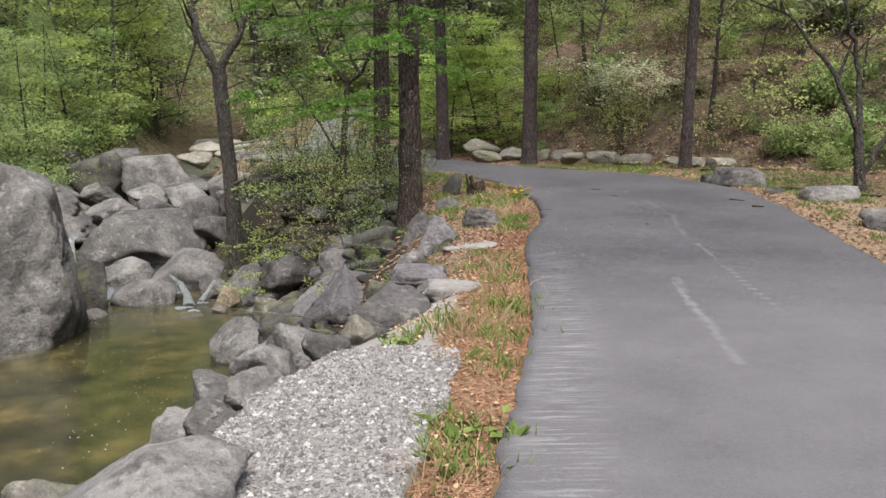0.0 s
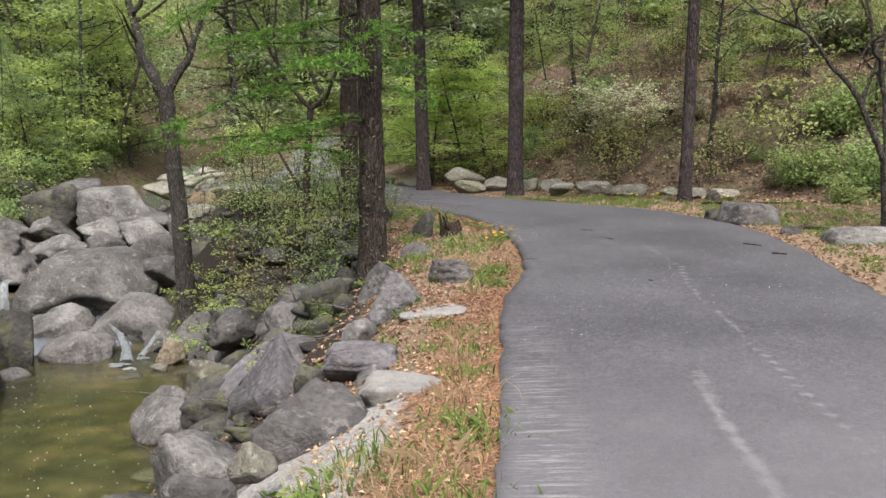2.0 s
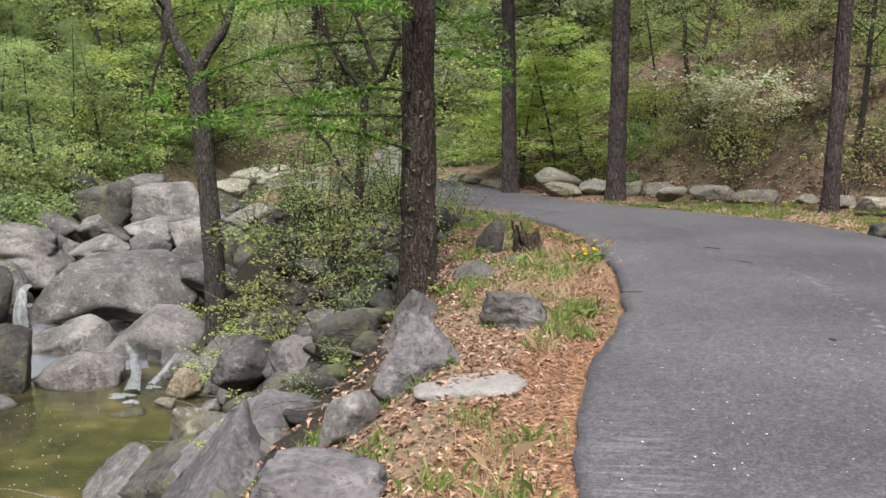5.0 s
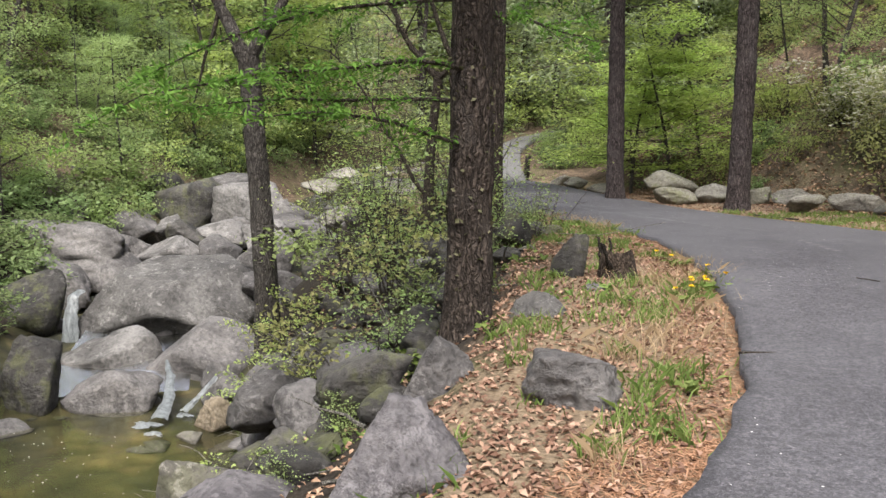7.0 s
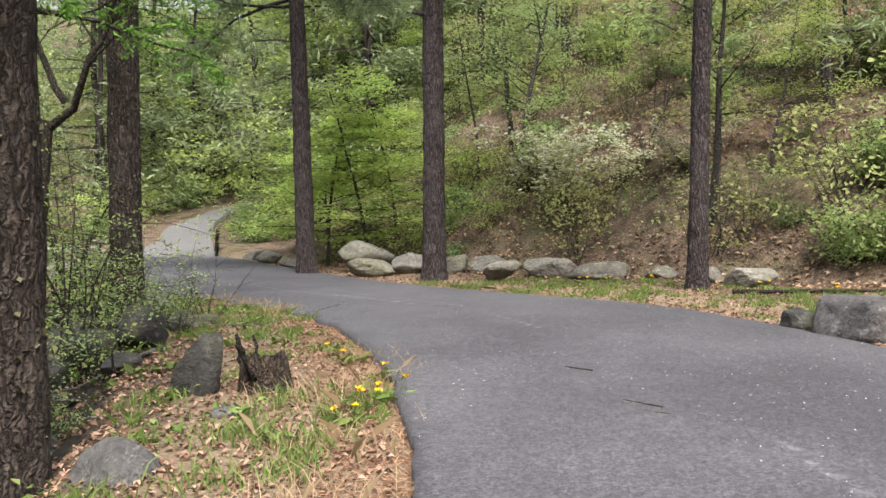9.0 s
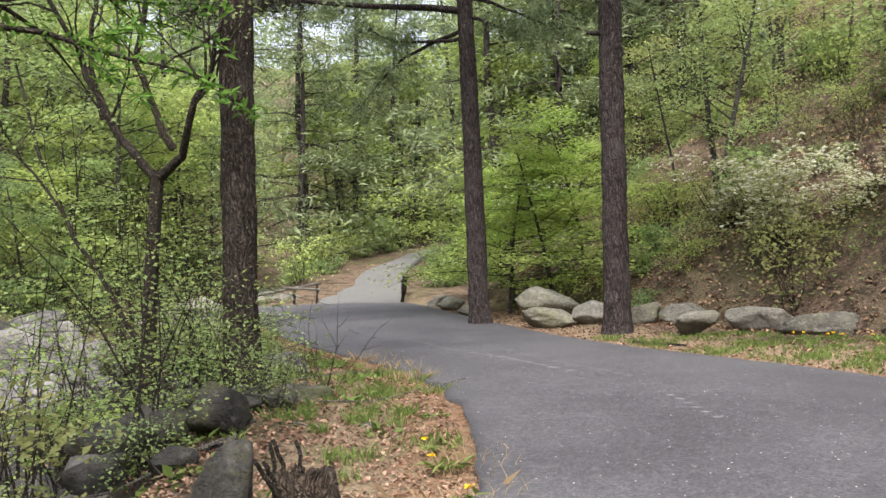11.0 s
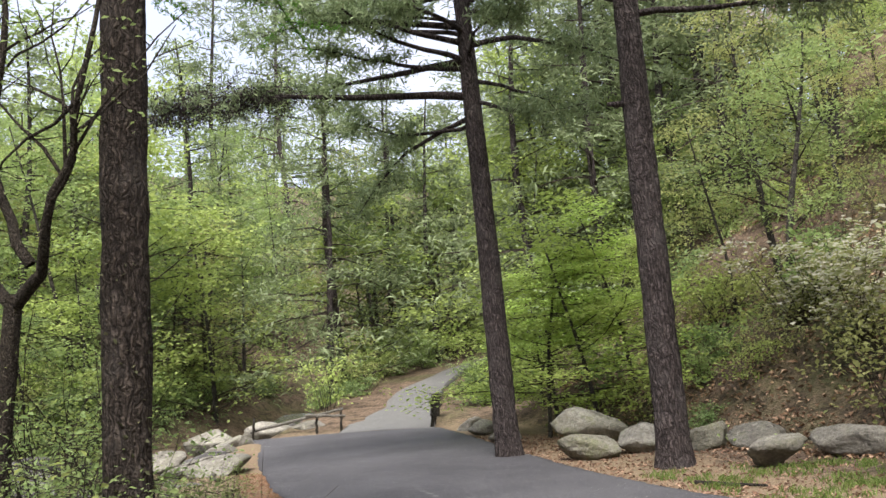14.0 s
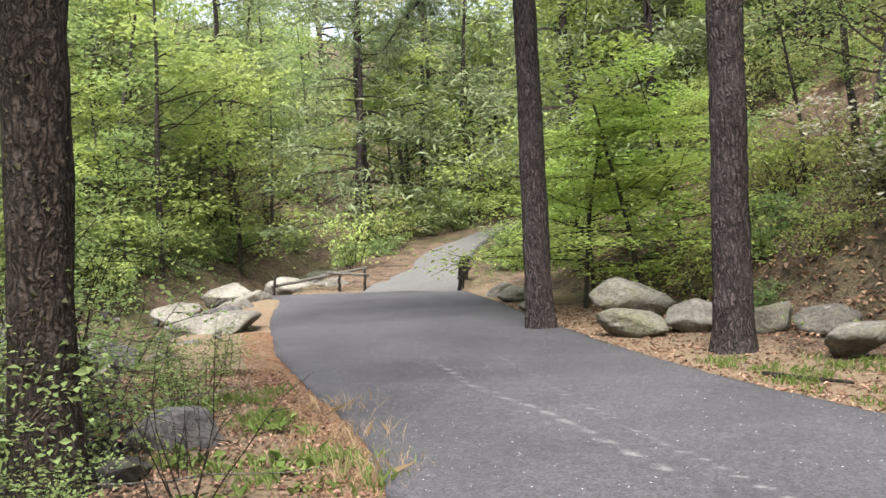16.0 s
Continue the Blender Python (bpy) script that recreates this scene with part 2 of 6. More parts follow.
def ground_material():
    m = Mat("forest_floor", 0.95, spec=0.1)
    big, mid, fine = m.noise(0.35, 5, 0.6, True), m.noise(2.5, 5, 0.7, True), m.noise(30, 6, 0.8, True)
    litter = m.cells(24, True)
    grey = m.nt.nodes.new("ShaderNodeRGBToBW")
    m.link(litter.outputs["Color"], grey.inputs[0])
    col = m.stops(fine, [(0.3, (0.03, 0.024, 0.019)), (0.5, (0.095, 0.07, 0.053)), (0.7, (0.2, 0.15, 0.115))])
    leafy = m.stops(grey.outputs[0], [(0.2, (0.07, 0.048, 0.035)), (0.6, (0.17, 0.115, 0.08)), (0.85, (0.32, 0.23, 0.16))])
    col = m.mixed(0.5, col, leafy)
    col = m.mixed(m.stops(big, [(0.45, (0, 0, 0)), (0.65, (0.7, 0.7, 0.7))]), col, (0.065, 0.085, 0.028))
    col = m.mixed(m.stops(mid, [(0.46, (0, 0, 0)), (0.6, (0.85, 0.85, 0.85))]), col, (0.035, 0.027, 0.02))
    col = m.mixed(m.stops(m.noise(7, 6, 0.8, True), [(0.52, (0, 0, 0)), (0.62, (0.7, 0.7, 0.7))]), col, (0.16, 0.115, 0.08))
    cover = m.nt.nodes.new("ShaderNodeVertexColor")
    cover.layer_name = "cover"
    sep = m.nt.nodes.new("ShaderNodeSeparateColor")
    m.link(cover.outputs["Color"], sep.inputs[0])
    breakup = m.noise(7, 6, 0.75, True)
    needles = m.stops(m.noise(60, 5, 0.8, True, (1, 0.4, 1)), [(0.3, (0.09, 0.05, 0.032)), (0.55, (0.23, 0.135, 0.088)), (0.75, (0.34, 0.22, 0.15))])
    pick = m.stops(m.calc("ADD", sep.outputs[0], m.calc("SUBTRACT", breakup, 0.5)), [(0.42, (0, 0, 0)), (0.58, (1, 1, 1))])
    col = m.mixed(pick, col, needles)
    dry = m.stops(fine, [(0.3, (0.10, 0.072, 0.045)), (0.55, (0.22, 0.165, 0.11)), (0.75, (0.33, 0.26, 0.185))])
    pick = m.stops(m.calc("ADD", sep.outputs[1], m.calc("SUBTRACT", breakup, 0.5)), [(0.42, (0, 0, 0)), (0.62, (1, 1, 1))])
    col = m.mixed(pick, col, dry)
    pick = m.stops(m.calc("ADD", sep.outputs[2], m.calc("SUBTRACT", breakup, 0.5)), [(0.42, (0, 0, 0)), (0.6, (1, 1, 1))])
    col = m.mixed(pick, col, m.stops(fine, [(0.3, (0.16, 0.15, 0.14)), (0.7, (0.42, 0.40, 0.37))]))
    # near-black bank colour, painted in for the shade between the boulders
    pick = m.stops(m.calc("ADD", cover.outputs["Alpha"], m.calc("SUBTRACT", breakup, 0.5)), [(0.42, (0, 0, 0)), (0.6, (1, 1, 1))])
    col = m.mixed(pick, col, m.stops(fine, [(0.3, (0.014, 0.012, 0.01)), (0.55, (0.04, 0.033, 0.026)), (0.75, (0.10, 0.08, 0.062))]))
    m.color(col)
    m.bump(m.calc("ADD", litter.outputs["Distance"], fine), 0.8, 0.03)
    return m.m


def asphalt_material():
    m = Mat("asphalt", 0.85, spec=0.35)
    grain, speck, big = m.noise(160, 3, 0.8, True), m.cells(75, True), m.noise(0.5, 5, 0.6, True)
    col = m.stops(big, [(0.35, (0.0565, 0.0535, 0.0592)), (0.65, (0.0932, 0.0895, 0.0968))])
    col = m.mixed(0.9, col, m.stops(grain, [(0.32, (0.3, 0.3, 0.31)), (0.68, (1.25, 1.25, 1.27))]), "MULTIPLY")
    col = m.mixed(0.6, col, m.stops(m.noise(48, 4, 0.8, True), [(0.35, (0.38, 0.38, 0.38)), (0.62, (1.36, 1.36, 1.36))]), "MULTIPLY")
    for scale, mix in ((70, 0.6), (26, 0.35)):
        stone = m.nt.nodes.new("ShaderNodeRGBToBW")
        m.link(m.cells(scale, True).outputs["Color"], stone.inputs[0])
        col = m.mixed(mix, col, m.stops(stone.outputs[0], [(0.2, (0.6, 0.6, 0.6)), (0.6, (1, 1, 1)), (0.85, (1.5, 1.48, 1.45))]), "MULTIPLY")
    chips = m.stops(speck.outputs["Distance"], [(0.10, (1, 1, 1)), (0.22, (0, 0, 0))])
    col = m.mixed(m.calc("MULTIPLY", chips, 0.35), col, (0.28, 0.275, 0.27))
    scuff = m.stops(m.noise(2.2, 6, 0.75, True, (2.6, 0.7, 1)), [(0.60, (0, 0, 0)), (0.74, (1, 1, 1))])
    scuff2 = m.stops(m.noise(14, 5, 0.8, True, (0.35, 2.5, 1)), [(0.56, (0, 0, 0)), (0.7, (1, 1, 1))])
    col = m.mixed(m.calc("MULTIPLY", m.calc("MULTIPLY", scuff, scuff2), 0.5), col, (0.28, 0.275, 0.27))
    wear = m.nt.nodes.new("ShaderNodeVertexColor")
    wear.layer_name = "wear"
    sep = m.nt.nodes.new("ShaderNodeSeparateColor")
    m.link(wear.outputs["Color"], sep.inputs[0])
    scrape = m.stops(m.calc("MULTIPLY", sep.outputs[0], m.calc("ADD", m.noise(9, 6, 0.8, True), 0.25)), [(0.5, (0, 0, 0)), (0.75, (1, 1, 1))])
    col = m.mixed(m.calc("MULTIPLY", scrape, 0.45), col, (0.27, 0.265, 0.26))
    pale = m.mixed(0.65, (0.13, 0.1245, 0.131), m.stops(grain, [(0.3, (0.55, 0.55, 0.55)), (0.7, (1.1, 1.1, 1.1))]), "MULTIPLY")
    col = m.mixed(m.calc("MULTIPLY", sep.outputs[1], m.calc("ADD", m.noise(1.6, 5, 0.7, True), 0.15)), col, pale)
    ribs = m.stops(m.noise(5, 5, 0.8, True, (0.5, 5, 1)), [(0.5, (0, 0, 0)), (0.62, (1, 1, 1))])
    col = m.mixed(m.calc("MULTIPLY", m.calc("MULTIPLY", ribs, sep.outputs[2]), 0.5), col, (0.30, 0.29, 0.28))
    m.color(col)
    m.bump(m.calc("ADD", grain, speck.outputs["Distance"]), 0.5, 0.006)
    return m.m


def concrete_material(name, a, b):
    m = Mat(name, 0.9, spec=0.3)
    big, fine = m.noise(1.1, 5, 0.65, True), m.noise(60, 4, 0.75, True)
    col = m.mixed(big, a, b)
    col = m.mixed(0.6, col, m.stops(fine, [(0.3, (0.5, 0.5, 0.5)), (0.65, (1.1, 1.1, 1.1))]), "MULTIPLY")
    col = m.mixed(0.5, col, m.stops(m.noise(11, 7, 0.8, True), [(0.35, (0.45, 0.44, 0.43)), (0.6, (1.15, 1.15, 1.15))]), "MULTIPLY")
    m.color(col)
    m.bump(m.calc("ADD", fine, m.noise(9, 6, 0.75, True)), 0.9, 0.02)
    return m.m


def water_material():
    m = Mat("stream_water", 0.03, spec=0.5)
    m.b.inputs["IOR"].default_value = 1.33
    m.b.inputs["Transmission Weight"].default_value = 1.0
    m.b.inputs["Base Color"].default_value = (0.62, 0.62, 0.42, 1)
    ripple = m.noise(6, 4, 0.6, True, (1, 1.8, 1))
    m.bump(m.calc("ADD", ripple, m.calc("MULTIPLY", m.noise(1.4, 2, 0.5, True), 1.5)), 0.2, 0.025)
    return m.m


def rapids_material():
    m = Mat("rapid_water", 0.12, spec=0.5)
    m.b.inputs["IOR"].default_value = 1.33
    m.b.inputs["Transmission Weight"].default_value = 0.85
    m.color(m.stops(m.noise(7, 5, 0.7, True), [(0.45, (0.03, 0.03, 0.022)), (0.72, (0.13, 0.135, 0.125))]))
    m.bump(m.noise(9, 5, 0.7, True), 0.8, 0.05)
    return m.m


def streambed_material():
    m = Mat("streambed", 0.8)
    big, fine = m.noise(0.9, 5, 0.65, True), m.cells(2.4, True)
    col = m.stops(big, [(0.36, (0.012, 0.012, 0.004)), (0.52, (0.042, 0.038, 0.012)), (0.66, (0.11, 0.082, 0.035))])
    col = m.mixed(0.6, col, m.stops(fine.outputs["Distance"], [(0.15, (1.1, 1.1, 1.1)), (0.6, (0.35, 0.35, 0.35))]), "MULTIPLY")
    m.color(col)
    m.bump(fine.outputs["Distance"], 0.8, 0.08)
    return m.m


FLOOR = ground_material()
ASPHALT = asphalt_material()
CONCRETE = concrete_material("worn_concrete", (0.205, 0.194, 0.182), (0.345, 0.326, 0.308))
ROAD_CONCRETE = concrete_material("road_concrete", (0.115, 0.112, 0.11), (0.16, 0.157, 0.152))
WATER = water_material()
RAPIDS = rapids_material()
BED = streambed_material()


# ---------------------------------------------------------------- mesh helpers
def mesh_of(name, verts, faces, material=None, smooth=False):
    """A mesh from arrays; faces all have the same number of corners."""
    verts, faces = np.asarray(verts, np.float32), np.asarray(faces, np.int32)
    me = bpy.data.meshes.new(name)
    k = faces.shape[1]
    me.vertices.add(len(verts))
    me.vertices.foreach_set("co", verts.ravel())
    me.loops.add(faces.size)
    me.loops.foreach_set("vertex_index", faces.ravel())
    me.polygons.add(len(faces))
    me.polygons.foreach_set("loop_start", np.arange(0, faces.size, k, dtype=np.int32))
    me.polygons.foreach_set("use_smooth", np.full(len(faces), smooth))
    me.update(calc_edges=True)
    me.validate()
    if material:
        me.materials.append(material)
    return me


def part(name, me, parent, label=""):
    ob = new(name, me)
    ob.parent = parent
    return tagged(ob, label)


def empty(name, m, label, category, group=""):
    ob = new(name)
    ob.empty_display_size = 0.3
    ob.matrix_world = m
    return tagged(ob, label, category, group)


def tubes(lines, sides=7):
    """Verts and faces of round limbs: each line is (points, radii)."""
    vs, fs, n = [], [], 0
    for pts, rad in lines:
        pts, rad = np.asarray(pts, float), np.asarray(rad, float)
        k = len(pts)
        d = np.gradient(pts, axis=0)
        d /= np.linalg.norm(d, axis=1, keepdims=True) + 1e-9
        ref = np.array([0.0, 0, 1]) if abs(d[0, 2]) < 0.8 else np.array([1.0, 0, 0])
        a = np.cross(d, ref)
        a /= np.linalg.norm(a, axis=1, keepdims=True) + 1e-9
        b = np.cross(d, a)
        ang = np.linspace(0, 2 * np.pi, sides, endpoint=False)
        ring = pts[:, None] + rad[:, None, None] * (np.cos(ang)[None, :, None] * a[:, None] + np.sin(ang)[None, :, None] * b[:, None])
        vs.append(ring.reshape(-1, 3))
        i, j = np.meshgrid(np.arange(k - 1), np.arange(sides), indexing="ij")
        q = np.stack([i * sides + j, i * sides + (j + 1) % sides, (i + 1) * sides + (j + 1) % sides, (i + 1) * sides + j], -1)
        fs.append(q.reshape(-1, 4) + n)
        n += k * sides
    return np.concatenate(vs), np.concatenate(fs)


def leaves(centres, size, rng, aspect=0.55, flat=0.0, fold=0.25, along=None):
    """Verts and faces of leaf blades: one folded four-cornered blade at each centre."""
    c = np.asarray(centres, float)
    n = len(c)
    nrm = rng.normal(size=(n, 3))
    nrm[:, 2] = np.abs(nrm[:, 2]) + flat
    nrm /= np.linalg.norm(nrm, axis=1, keepdims=True)
    u = rng.normal(size=(n, 3)) if along is None else np.asarray(along, float) + rng.normal(size=(n, 3)) * 0.25
    u -= (u * nrm).sum(1, keepdims=True) * nrm
    u /= np.linalg.norm(u, axis=1, keepdims=True) + 1e-9
    w = np.cross(nrm, u)
    s = (np.asarray(size) * rng.uniform(0.6, 1.3, n))[:, None]
    v = np.stack([c - u * s * 0.5, c + w * s * 0.5 * aspect + nrm * s * fold * 0.5, c + u * s * 0.5, c - w * s * 0.5 * aspect + nrm * s * fold * 0.5], 1)
    return v.reshape(-1, 3), np.arange(4 * n).reshape(-1, 4)


def blades(centres, height, rng, lean=0.5, width=0.012):
    """Grass: narrow three-cornered blades that stand and lean."""
    c = np.asarray(centres, float)
    n = len(c)
    ang = rng.uniform(0, 2 * np.pi, n)
    side = np.stack([np.cos(ang), np.sin(ang), 0 * ang], 1) * width
    h = np.asarray(height) * rng.uniform(0.5, 1.3, n)
    bend = rng.normal(size=(n, 2)) * lean * h[:, None]
    tip = c + np.concatenate([bend, h[:, None]], 1)
    midp = c + np.concatenate([bend * 0.3, 0.6 * h[:, None]], 1)
    v = np.stack([c - side, c + side, midp + side * 0.8, tip, midp - side * 0.8], 1)
    return v.reshape(-1, 3), np.arange(5 * n).reshape(-1, 5)


# ---------------------------------------------------------------- the lie of the land
ROAD_Y = [-30, 5, 9, 13.4, 16, 21, 27, 34, 40, 45, 52, 62, 80]
ROAD_Z = [0, 0.02, 0.06, 0.26, 0.36, 0.48, 0.56, 0.76, 0.95, 1.5, 2.6, 4.2, 6.0]
LEFT = [(-1.6, -25), (-0.8, -12), (-0.2, 0), (0.0, 3.3), (0.35, 6.5), (0.4, 9), (0.45, 10.9), (0.8, 12.5), (0.8, 14.8), (0.6, 17), (0.1, 19.3), (-0.6, 21.1),
        (-1.8, 23.1), (-3.1, 24.8), (-5, 27.5), (-7.4, 31.5), (-10, 36.3), (-12.3, 40.0)]
RIGHT = [(2.2, -25), (3.0, -12), (3.7, 0), (4.0, 4), (4.15, 7.2), (4.35, 10), (4.6, 12), (4.9, 14.5), (5.0, 17), (4.7, 19), (4.2, 20.9), (3.3, 22.4),
         (2.2, 23.9), (1.2, 25.4), (-0.3, 28.2), (-1.9, 31.4), (-3.8, 35.5), (-5.5, 38.8)]
FAR_LEFT = [(-9.3, 40.2), (-9.9, 43), (-10.7, 47), (-11.0, 51), (-10.5, 56), (-8.5, 61), (-3, 67), (6, 72)]
FAR_RIGHT = [(-5.6, 38.7), (-6.6, 42), (-7.5, 45.7), (-8.3, 49.5), (-8.4, 53.5), (-6.8, 58), (-1.5, 63), (7, 68)]
CREEK = [(-6.2, -30), (-6.2, 3), (-6.2, 10), (-6.7, 16.5), (-9.1, 20.3), (-10.4, 23.5), (-11.8, 28), (-14.5, 35), (-15.5, 42), (-17, 50), (-24, 75), (-34, 120)]
CREEK_HALF = [3.0, 2.7, 2.5, 1.9, 1.7, 2.2, 2.2, 2.0, 2, 2, 2, 2]
CREEK_BED = [-3.0, -2.75, -2.7, -2.5, -2.0, -1.6, -1.2, -0.7, -0.3, 0.3, 3, 7]
WATER_LEVEL = -2.1


def dense(points, n):
    p = np.asarray(points, float)
    s = np.r_[0, np.cumsum(np.linalg.norm(np.diff(p[:, :2], axis=0), axis=1))]
    t = np.linspace(0, s[-1], n)
    return np.stack([np.interp(t, s, p[:, k]) for k in range(p.shape[1])], 1)


def rounded(points, n, passes=3):
    """A dense line with its corners rounded."""
    d = dense(points, n)
    for _ in range(passes * n // 60):
        d[1:-1] = 0.25 * d[:-2] + 0.5 * d[1:-1] + 0.25 * d[2:]
    return d


def road_z(y):
    return np.interp(y, ROAD_Y, ROAD_Z)


def paired(a, b, n):
    """Two edges given station by station, sampled alike."""
    a, b = np.asarray(a, float), np.asarray(b, float)
    s = np.r_[0, np.cumsum(np.linalg.norm(np.diff((a + b) / 2, axis=0), axis=1))]
    t = np.linspace(0, s[-1], n)
    out = []
    for e in (a, b):
        d = np.stack([np.interp(t, s, e[:, k]) for k in range(2)], 1)
        for _ in range(30 if n > 200 else 14):
            d[1:-1] = 0.25 * d[:-2] + 0.5 * d[1:-1] + 0.25 * d[2:]
        out.append(d)
    return out


NEAR_L, NEAR_R = paired(LEFT, RIGHT, 640)
BACK_L, BACK_R = paired(FAR_LEFT, FAR_RIGHT, 140)
ALL_L, ALL_R = np.concatenate([NEAR_L, BACK_L]), np.concatenate([NEAR_R, BACK_R])
MID, HALF = (ALL_L + ALL_R) / 2, np.linalg.norm(ALL_L - ALL_R, axis=1) / 2
ACROSS = (ALL_L - ALL_R) / (2 * HALF[:, None])
CREEK_LINE = rounded(np.c_[CREEK, CREEK_HALF, CREEK_BED], 300)


def value_noise(x, y, scale, seed):
    """Smooth noise from a few sines at odd angles, about -1 to 1."""
    r = np.random.default_rng(seed)
    out = np.zeros_like(x)
    for k in range(7):
        a, f, p = r.uniform(0, 6.28), scale * r.uniform(0.6, 1.9), r.uniform(0, 6.28)
        out += np.sin((x * np.cos(a) + y * np.sin(a)) * f + p) / 3.2
    return out


def road_side(x, y):
    """Metres outside the road's edge (negative on it), the side (+1 creek side, -1 hill side) and the road's height there."""
    p = np.stack([x, y], -1)
    out, side, height = np.empty(len(x)), np.empty(len(x)), np.empty(len(x))
    for i in range(0, len(x), 4000):
        q = p[i:i + 4000]
        d = q[:, None] - MID[None]
        k = np.argmin((d ** 2).sum(-1) - HALF[None] ** 2 * 0.5, axis=1)
        dk = d[np.arange(len(q)), k]
        s = (dk * ACROSS[k]).sum(-1)
        away = np.maximum(np.abs(s), np.linalg.norm(dk, axis=1) * 0.999)
        out[i:i + 4000], side[i:i + 4000] = away - HALF[k], np.sign(s)
        height[i:i + 4000] = road_z(MID[k, 1])
    return out, side, height


def creek_side(x, y):
    p = np.stack([x, y], -1)
    dist, half, bed = np.empty(len(x)), np.empty(len(x)), np.empty(len(x))
    for i in range(0, len(x), 4000):
        d = np.linalg.norm(p[i:i + 4000, None] - CREEK_LINE[None, :, :2], axis=-1)
        k = np.argmin(d, axis=1)
        dist[i:i + 4000], half[i:i + 4000], bed[i:i + 4000] = d.min(1), CREEK_LINE[k, 2], CREEK_LINE[k, 3]
    return dist, half, bed


def land(x, y):
    """The ground's height at places given as arrays."""
    x, y = np.asarray(x, float), np.asarray(y, float)
    out, side, rz = road_side(x, y)
    dist, half, bed = creek_side(x, y)
    bank = np.maximum(dist - half, 0)
    rough = value_noise(x, y, 1.1, 3) * 0.10 + value_noise(x, y, 3.3, 4) * 0.04
    wide = value_noise(x, y, 0.12, 5) * 1.6
    verge = rz - 0.03 + rough * np.clip(out / 1.5, 0, 1) * 0.6
    shore = bed + rough + np.minimum(bank, 1.7) * 1.05 + np.maximum(bank - 1.7, 0) * 0.6
    left = np.minimum(verge + 0.12 * np.maximum(out - 2, 0), shore)
    foot = np.interp(y, [-10, 5, 15, 20, 24, 28, 32, 60], [11, 10, 8.5, 6.5, 5, 3.6, 2.6, 2.0])
    rise = np.maximum(out - foot, 0)
    right = verge + np.clip(out - 1.5, 0, 2) * 0.03 + np.minimum(rise, 55) * 0.60 + rough * np.clip(rise, 0, 2) + wide * np.clip(rise / 12, 0, 1)
    h = np.where(side > 0, left, right)
    # the wooded slope on the far bank of the stream
    sx = np.interp(y, CREEK_LINE[:, 1], CREEK_LINE[:, 0])
    beyond = (x < sx) & (dist > half)
    b = np.maximum(dist - half, 0)
    far = bed + np.minimum(b, 2.5) * 0.8 + np.clip(b - 2.5, 0, 60) * 0.5 + rough + wide * np.clip(b / 12, 0, 1)
    h = np.where(beyond, far, h)
    ahead = np.clip((y - 66) / 60, 0, 1)
    h = h + ahead * 10 + np.clip((-y - 30) / 60, 0, 1) * 14
    return np.where(out < 0.05, np.minimum(h, rz - 0.03), h)


def graded(lo, hi, a, b, fine, coarse):
    """Grid lines, fine between a and b and coarse outside."""
    out = list(np.arange(a, b, fine))
    step, v = fine, a
    while v > lo:
        step = min(step * 1.18, coarse)
        v -= step
        out.insert(0, v)
    step, v = fine, out[-1]
    while v < hi:
        step = min(step * 1.18, coarse)
        v += step
        out.append(v)
    return np.array(out)


gx, gy = graded(-300, 300, -13, 9, 0.22, 14), graded(-200, 420, -1, 33, 0.24, 14)
X, Y = np.meshgrid(gx, gy)
H = land(X.ravel(), Y.ravel())
nx, ny = len(gx), len(gy)
i, j = np.meshgrid(np.arange(ny - 1), np.arange(nx - 1), indexing="ij")
quads = np.stack([i * nx + j, i * nx + j + 1, (i + 1) * nx + j + 1, (i + 1) * nx + j], -1).reshape(-1, 4)
me = mesh_of("ground", np.c_[X.ravel(), Y.ravel(), H], quads, FLOOR, True)
me.materials.append(BED)
low = H[quads].mean(1) < np.interp(Y.ravel()[quads].mean(1), [16, 20, 30, 40], [WATER_LEVEL + 0.06, -1.55, -0.85, -0.2])
me.polygons.foreach_set("material_index", low.astype(np.int32))
g_out, g_side, _ = road_side(X.ravel(), Y.ravel())
needle = np.clip(1.15 - g_out / np.where(g_side > 0, 0.45, 0.7), 0, 1) * np.clip((38 - Y.ravel()) / 4, 0, 1)
drygrass = np.clip(1.2 - g_out / np.where(g_side > 0, 1.9, 2.6), 0, 0.62) * np.clip((46 - Y.ravel()) / 6, 0.3, 1)
gravel = np.clip(1.2 - np.abs(X.ravel() + 0.9) / 0.9, 0, 1) * np.clip((9.5 - Y.ravel()) / 1.5, 0, 1) * (g_side > 0) * (g_out > 0.5)
c_dist, c_half, _ = creek_side(X.ravel(), Y.ravel())
# mask of the stream bank where the gaps' shade is put into the colour
bank_shade = np.clip((g_out - 1.3) / 0.8, 0, 1) * np.clip((4.2 - (c_dist - c_half)) / 1.2, 0, 1) * (g_side > 0) * np.clip((32 - Y.ravel()) / 4, 0, 1)
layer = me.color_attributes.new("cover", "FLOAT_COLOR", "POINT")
layer.data.foreach_set("color", np.stack([needle, drygrass, gravel, bank_shade], 1).astype(np.float32).ravel())
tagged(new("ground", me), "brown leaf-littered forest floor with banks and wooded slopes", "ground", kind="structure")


# pale scrapes along the lane
SCRAPES = [[(2.65, 14.6), (2.72, 12.9), (2.5, 10.9), (2.5, 9.3), (2.4, 8.2), (2.3, 6.6)], [(1.8, 8.2), (1.67, 7.0), (1.63, 6.0), (1.55, 5.2)], [(-2.4, 26.8), (-1.3, 24.8), (-0.2, 23.4), (0.8, 21.8)],
           [(-1.5, 26.8), (-0.5, 24.8), (0.2, 23.4), (1.4, 21.4), (2.1, 19.0)]]


